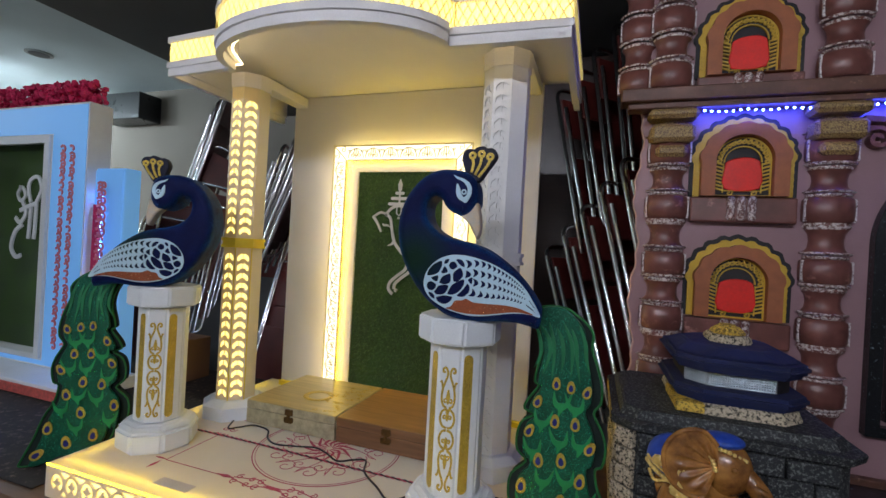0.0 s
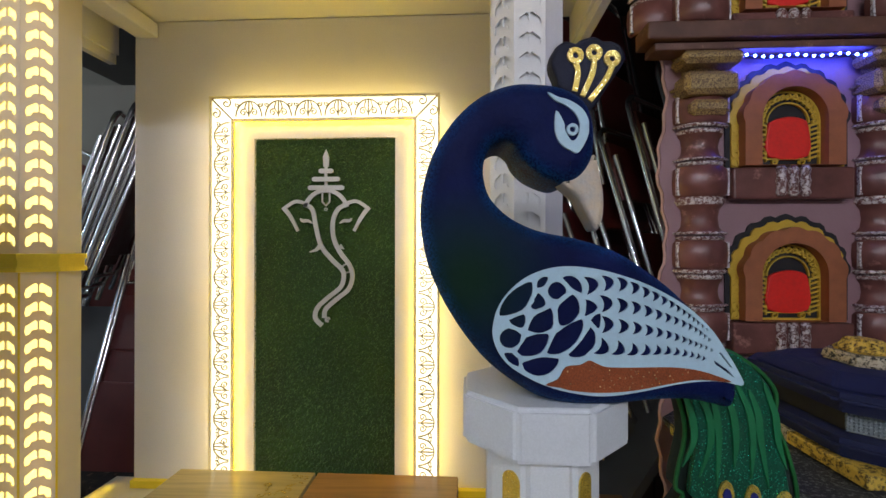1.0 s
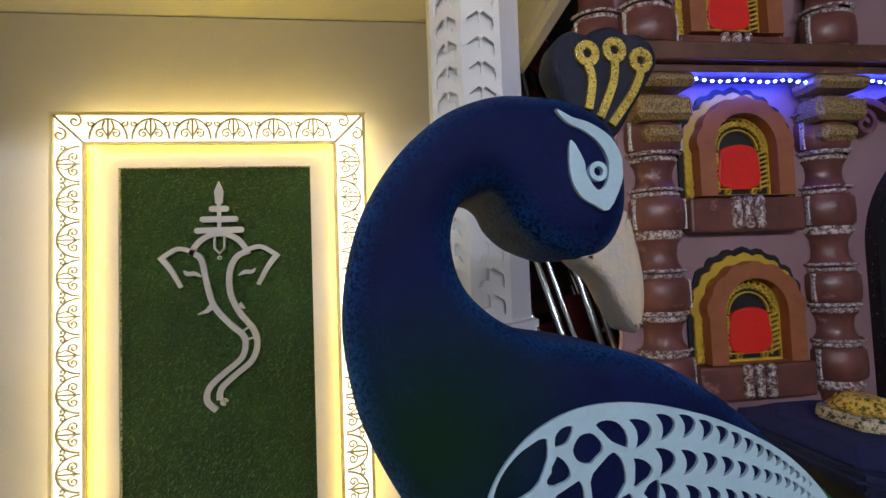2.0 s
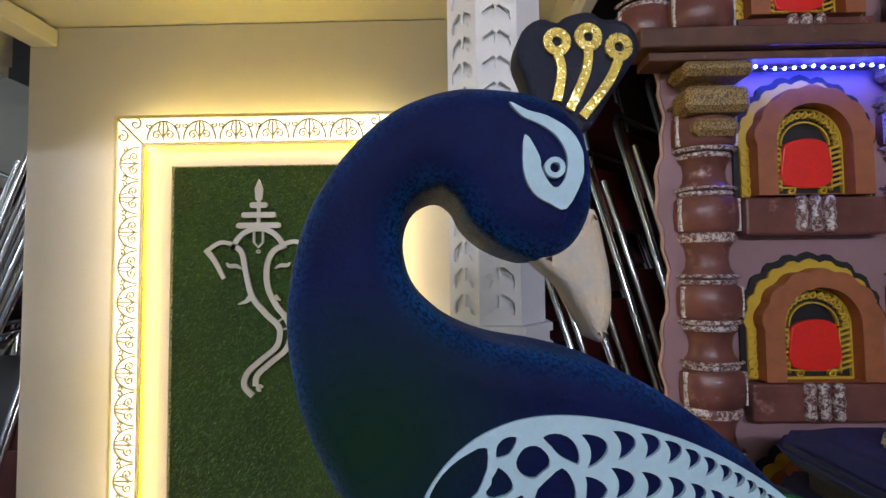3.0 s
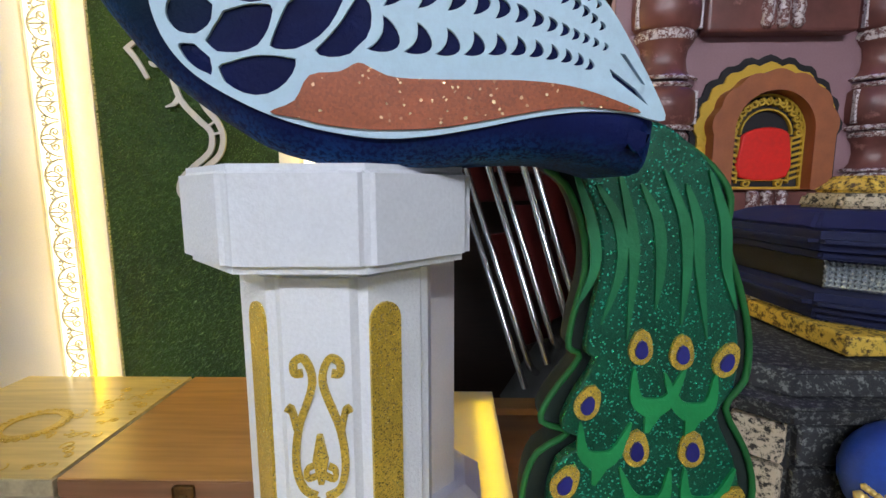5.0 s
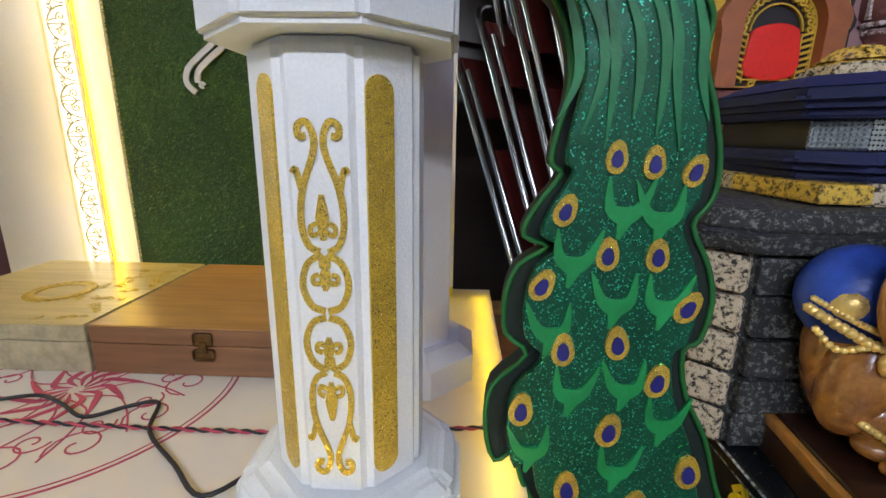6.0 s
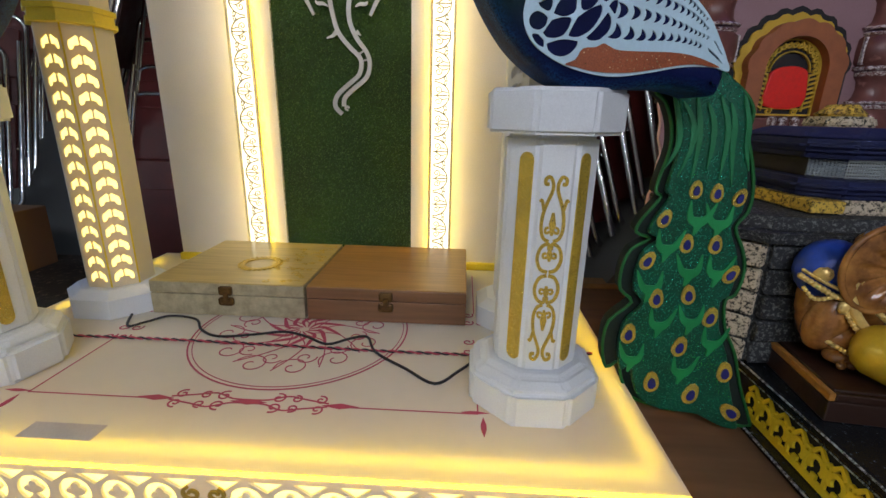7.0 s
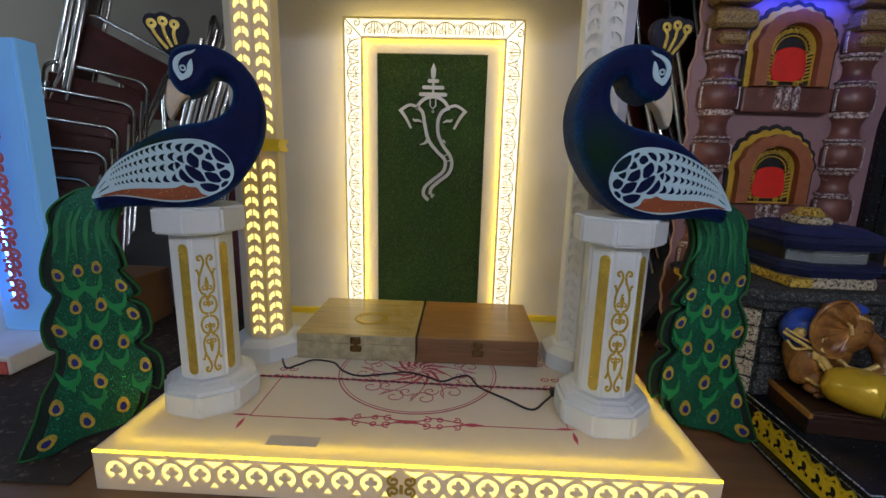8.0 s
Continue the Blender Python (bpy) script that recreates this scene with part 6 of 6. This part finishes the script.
    put("base_print", box(-3.3, -1.985, yf - 0.206, yf - 0.201, zb + 0.006, zb + 0.045), paint("coral_print", (0.62, 0.12, 0.10), 0.6, var=0.4, scale=90), "coral patterned band")
    # brush-script syllable on the turf
    st = []
    Q = lambda pts, n=5: smooth_path([(-2.665 + 0.001 * p[0], 1.35 + 0.001 * p[1]) for p in pts], n, False)
    st.append((Q([(-95, 250), (-120, 215), (-95, 180), (-60, 205), (-80, 245), (-110, 250)]), 0.016))
    st.append((Q([(-80, 180), (-50, 120), (-90, 70), (-130, 95)]), 0.020))
    st.append((Q([(-95, 130), (-40, 150), (30, 170)]), 0.020))
    st.append((Q([(-10, 170), (-15, 60), (-20, -10)]), 0.020))
    st.append((Q([(30, 175), (28, 60), (22, -10)]), 0.020))
    st.append((Q([(30, 175), (65, 240), (35, 300), (-20, 285), (-35, 240), (-15, 175)]), 0.018))
    st.append((Q([(-70, 60), (-125, 20), (-150, -60), (-110, -105), (-70, -95)]), 0.020))
    put("script_sign", ribbons(st, 0.006, pose(0, yf + 0.0195, 0, 90)), M_WHITEL, "white brush-script syllable")
    g = thing("pink_garland", (-2.7, yf, 1.985), "thick pink tinsel garland along the shrine top", "garland")
    bm = bmesh.new()
    rg = random.Random(2)
    for i in range(900):
        x = rg.uniform(-0.58, 0.50)
        a = rg.uniform(0, 6.283)
        r = rg.uniform(0.02, 0.055)
        m = Matrix.Translation((x, r * math.cos(a), 0.058 + r * math.sin(a))) @ Euler((rg.uniform(0, 6), rg.uniform(0, 6), rg.uniform(0, 6))).to_matrix().to_4x4() @ Matrix.Diagonal((0.014, 0.006, 0.014, 1))
        bmesh.ops.create_icosphere(bm, subdivisions=1, radius=1, matrix=m)
    part("tinsel", bm, M_GARLAND, g)


# ---- chairs ----
def hoop(w, h, r, n=6):
    """A U with round corners: up, across, down."""
    pts = [(-w / 2, 0)]
    for cx, a0, a1 in ((-w / 2 + r, 180, 90), (w / 2 - r, 90, 0)):
        pts += [(cx + r * math.cos(radians(a0 + (a1 - a0) * i / n)), h - r + r * math.sin(radians(a0 + (a1 - a0) * i / n))) for i in range(n + 1)]
    return pts + [(w / 2, 0)]


def folding_chair(m, label, group):
    """Folded tube chair lying in its local x, y plane; y along its height."""
    s = thing("folding_chair", m, label, "chair", group)
    back = [(p[0], p[1], 0.0) for p in hoop(0.44, 0.90, 0.06)]
    legs = [(p[0] * 0.90, 0.78 - p[1] * 0.86, 0.026) for p in hoop(0.44, 0.88, 0.06)]
    attach("back_frame", tube([back], 0.011), M_CHROME, s, "chrome tube frame")
    attach("leg_frame", tube([legs], 0.011), M_CHROME, s, "chrome tube legs")
    part("backrest", box(-0.200, 0.200, 0.62, 0.84, -0.002, 0.012, 0.006), M_MAROON, s)
    part("seat", box(-0.185, 0.185, 0.12, 0.50, 0.004, 0.022, 0.007), M_MAROON, s)
    attach("cross_bar", tube([[(-0.2, 0.30, 0.013), (0.2, 0.30, 0.013)]], 0.008), M_CHROME, s)
    return s


def chairs():
    # leaning rows behind the shrine, each on a sloping rack board
    lab = "folded chrome tube chair with maroon vinyl, leaning in a row"
    first = None
    for k in range(5):
        m = pose(-2.57 - 0.011 * k + 0.008 * math.sin(2.3 * k), 2.27 - 0.094 * k, 0.894 - 0.133 * k, 78 - 0.5 * k, 9 - 0.7 * k, 38 + 1.5 * math.sin(k))
        first = folding_chair(m, lab, "folding chairs behind the shrine") if first is None else copy_thing(first, m)
    copy_thing(first, pose(-2.69, 2.32, 1.17, 82, 25, 38))
    for k in range(2):
        copy_thing(first, pose(-2.86 + 0.10 * k, 2.56, 1.50 + 0.10 * k, 75, 0, -62))
    for k in range(4):
        copy_thing(first, pose(-2.12 + 0.055 * k, 2.36 + 0.012 * k, 1.12 + 0.05 * k, 74 - k, 0, -66))
    for k in range(5):
        copy_thing(first, pose(-1.62 + 0.012 * math.sin(k * 2), 2.02 + 0.045 * k, 0.42 + 0.11 * k, 72, 0, -4))
    for k in range(-1, 6):
        lean = 17 - 2 * k
        copy_thing(first, pose(0.02 + 0.080 * k + 0.58 * math.sin(radians(lean + 6)), 2.16 - 0.028 * k, 0.72 + 0.09 * k, 84 - lean, 0, 42))
    for k in range(4):
        lean = 14 - 2 * k
        copy_thing(first, pose(-0.04 + 0.085 * k + 0.58 * math.sin(radians(lean)), 2.44 - 0.02 * k, 1.42 + 0.08 * k, 88 - lean, 0, 46))
    for k in range(5):
        copy_thing(first, pose(-2.70 + 0.30 * k, 3.05 + 0.02 * math.sin(3 * k), 0.953, 80, 0, 14 + 3 * math.sin(2 * k)))
    sh = thing("chair_shelf", (-2.1, 3.1, 0), "dark timber shelf carrying folded chairs", "shelf")
    part("shelf_board", box(-0.9, 0.95, -0.12, 0.35, 0.91, 0.94, 0.002), M_BEAM, sh)
    for x in (-0.9, 0.89):
        part("shelf_side", box(x, x + 0.06, -0.12, 0.35, 0.0, 0.909, 0.002), M_BEAM, sh)
    rk = thing("sloping_rack", (-2.05, 2.15, 0), "rough dark timber rack with a sloping board", "rack")
    part("slope", box(-0.72, 0.66, -0.40, 0.75, -0.012, 0.012, m=pose(0, 0, 0.48, 62, 0, 0)), M_BEAM, rk)
    part("back_post", box(0.60, 0.66, 0.30, 0.36, 0.0, 1.0), M_BEAM, rk)
    part("front_post", box(-0.72, -0.66, -0.15, -0.09, 0.0, 0.28), M_BEAM, rk)
    rk = thing("sloping_rack", (0.2, 2.02, 0), "rough dark timber rack with a sloping board", "rack")
    part("slope", box(-0.42, 0.55, -0.22, 0.22, -0.012, 0.012, m=pose(0, 0, 0.86, 0, -58, 0)), M_BEAM, rk)
    part("back_post", box(0.30, 0.36, -0.2, -0.14, 0.0, 1.2), M_BEAM, rk)
    # added cupboard shape, not a known piece: darkens the gap behind the chairs
    cb = thing("dark_backing", (0.55, 2.75, 0), "added dark cupboard shape standing in for the gloom behind the chairs", "cupboard")
    part("carcass", box(-0.95, 0.95, 0.02, 0.40, 0.0, 2.58, 0.004), M_PLINTHD, cb)
    for x in (-0.94, 0.005):
        dr = part("door", box(x, x + 0.935, 0.0, 0.0185, 0.06, 2.55, 0.003), M_PLINTHD, cb)
        part("handle", box(x + (0.89 if x < 0 else 0.03), x + (0.905 if x < 0 else 0.045), -0.02, -0.0005, 1.1, 1.25, 0.004), M_STEEL, dr)
    pl = thing("shelf_plank", (-0.02, 1.79, ZT + 0.001), "bare brown wooden plank lying on the table", "plank")
    part("board", box(-0.13, 0.14, 0, 0.06, 0, 0.018, 0.002), M_BOXR, pl)
    st = thing("carton", (-1.95, 1.62, ZT + 0.0065), "plain brown cardboard carton", "carton")
    part("body", box(-0.13, 0.10, 0, 0.22, 0.0, 0.205, 0.003), M_CARD, st)
    part("flap", box(-0.13, 0.10, -0.002, 0.11, 0.2055, 0.209, 0.001), M_CARD, st)


room()
table()
shrine()
pedestal(-0.2835, 1.056, 0, "white foam pedestal with gold glitter bars and scrolls")
pedestal(-1.234, 1.061, 34, "white foam pedestal turned aside, gold glitter bars and scrolls", 0.005)
peacock(-0.279, 1.008, 1, 5, 0, "navy peacock ornament, green eyed tail, beak to the facade")
peacock(-1.208, 1.032, -1, 25, 33, "navy peacock ornament, green eyed tail, beak to the chairs", 0.005)
case(-1.108, -0.754, 1.292, 1.628, M_BOXL, M_BOXS, "wrapped pale gold gift box with a medallion", True)
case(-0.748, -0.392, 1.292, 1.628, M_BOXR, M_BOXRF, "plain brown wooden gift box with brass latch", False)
cables()
facade()
throne()
base_stage()
elephant()
other_shrine()
chairs()
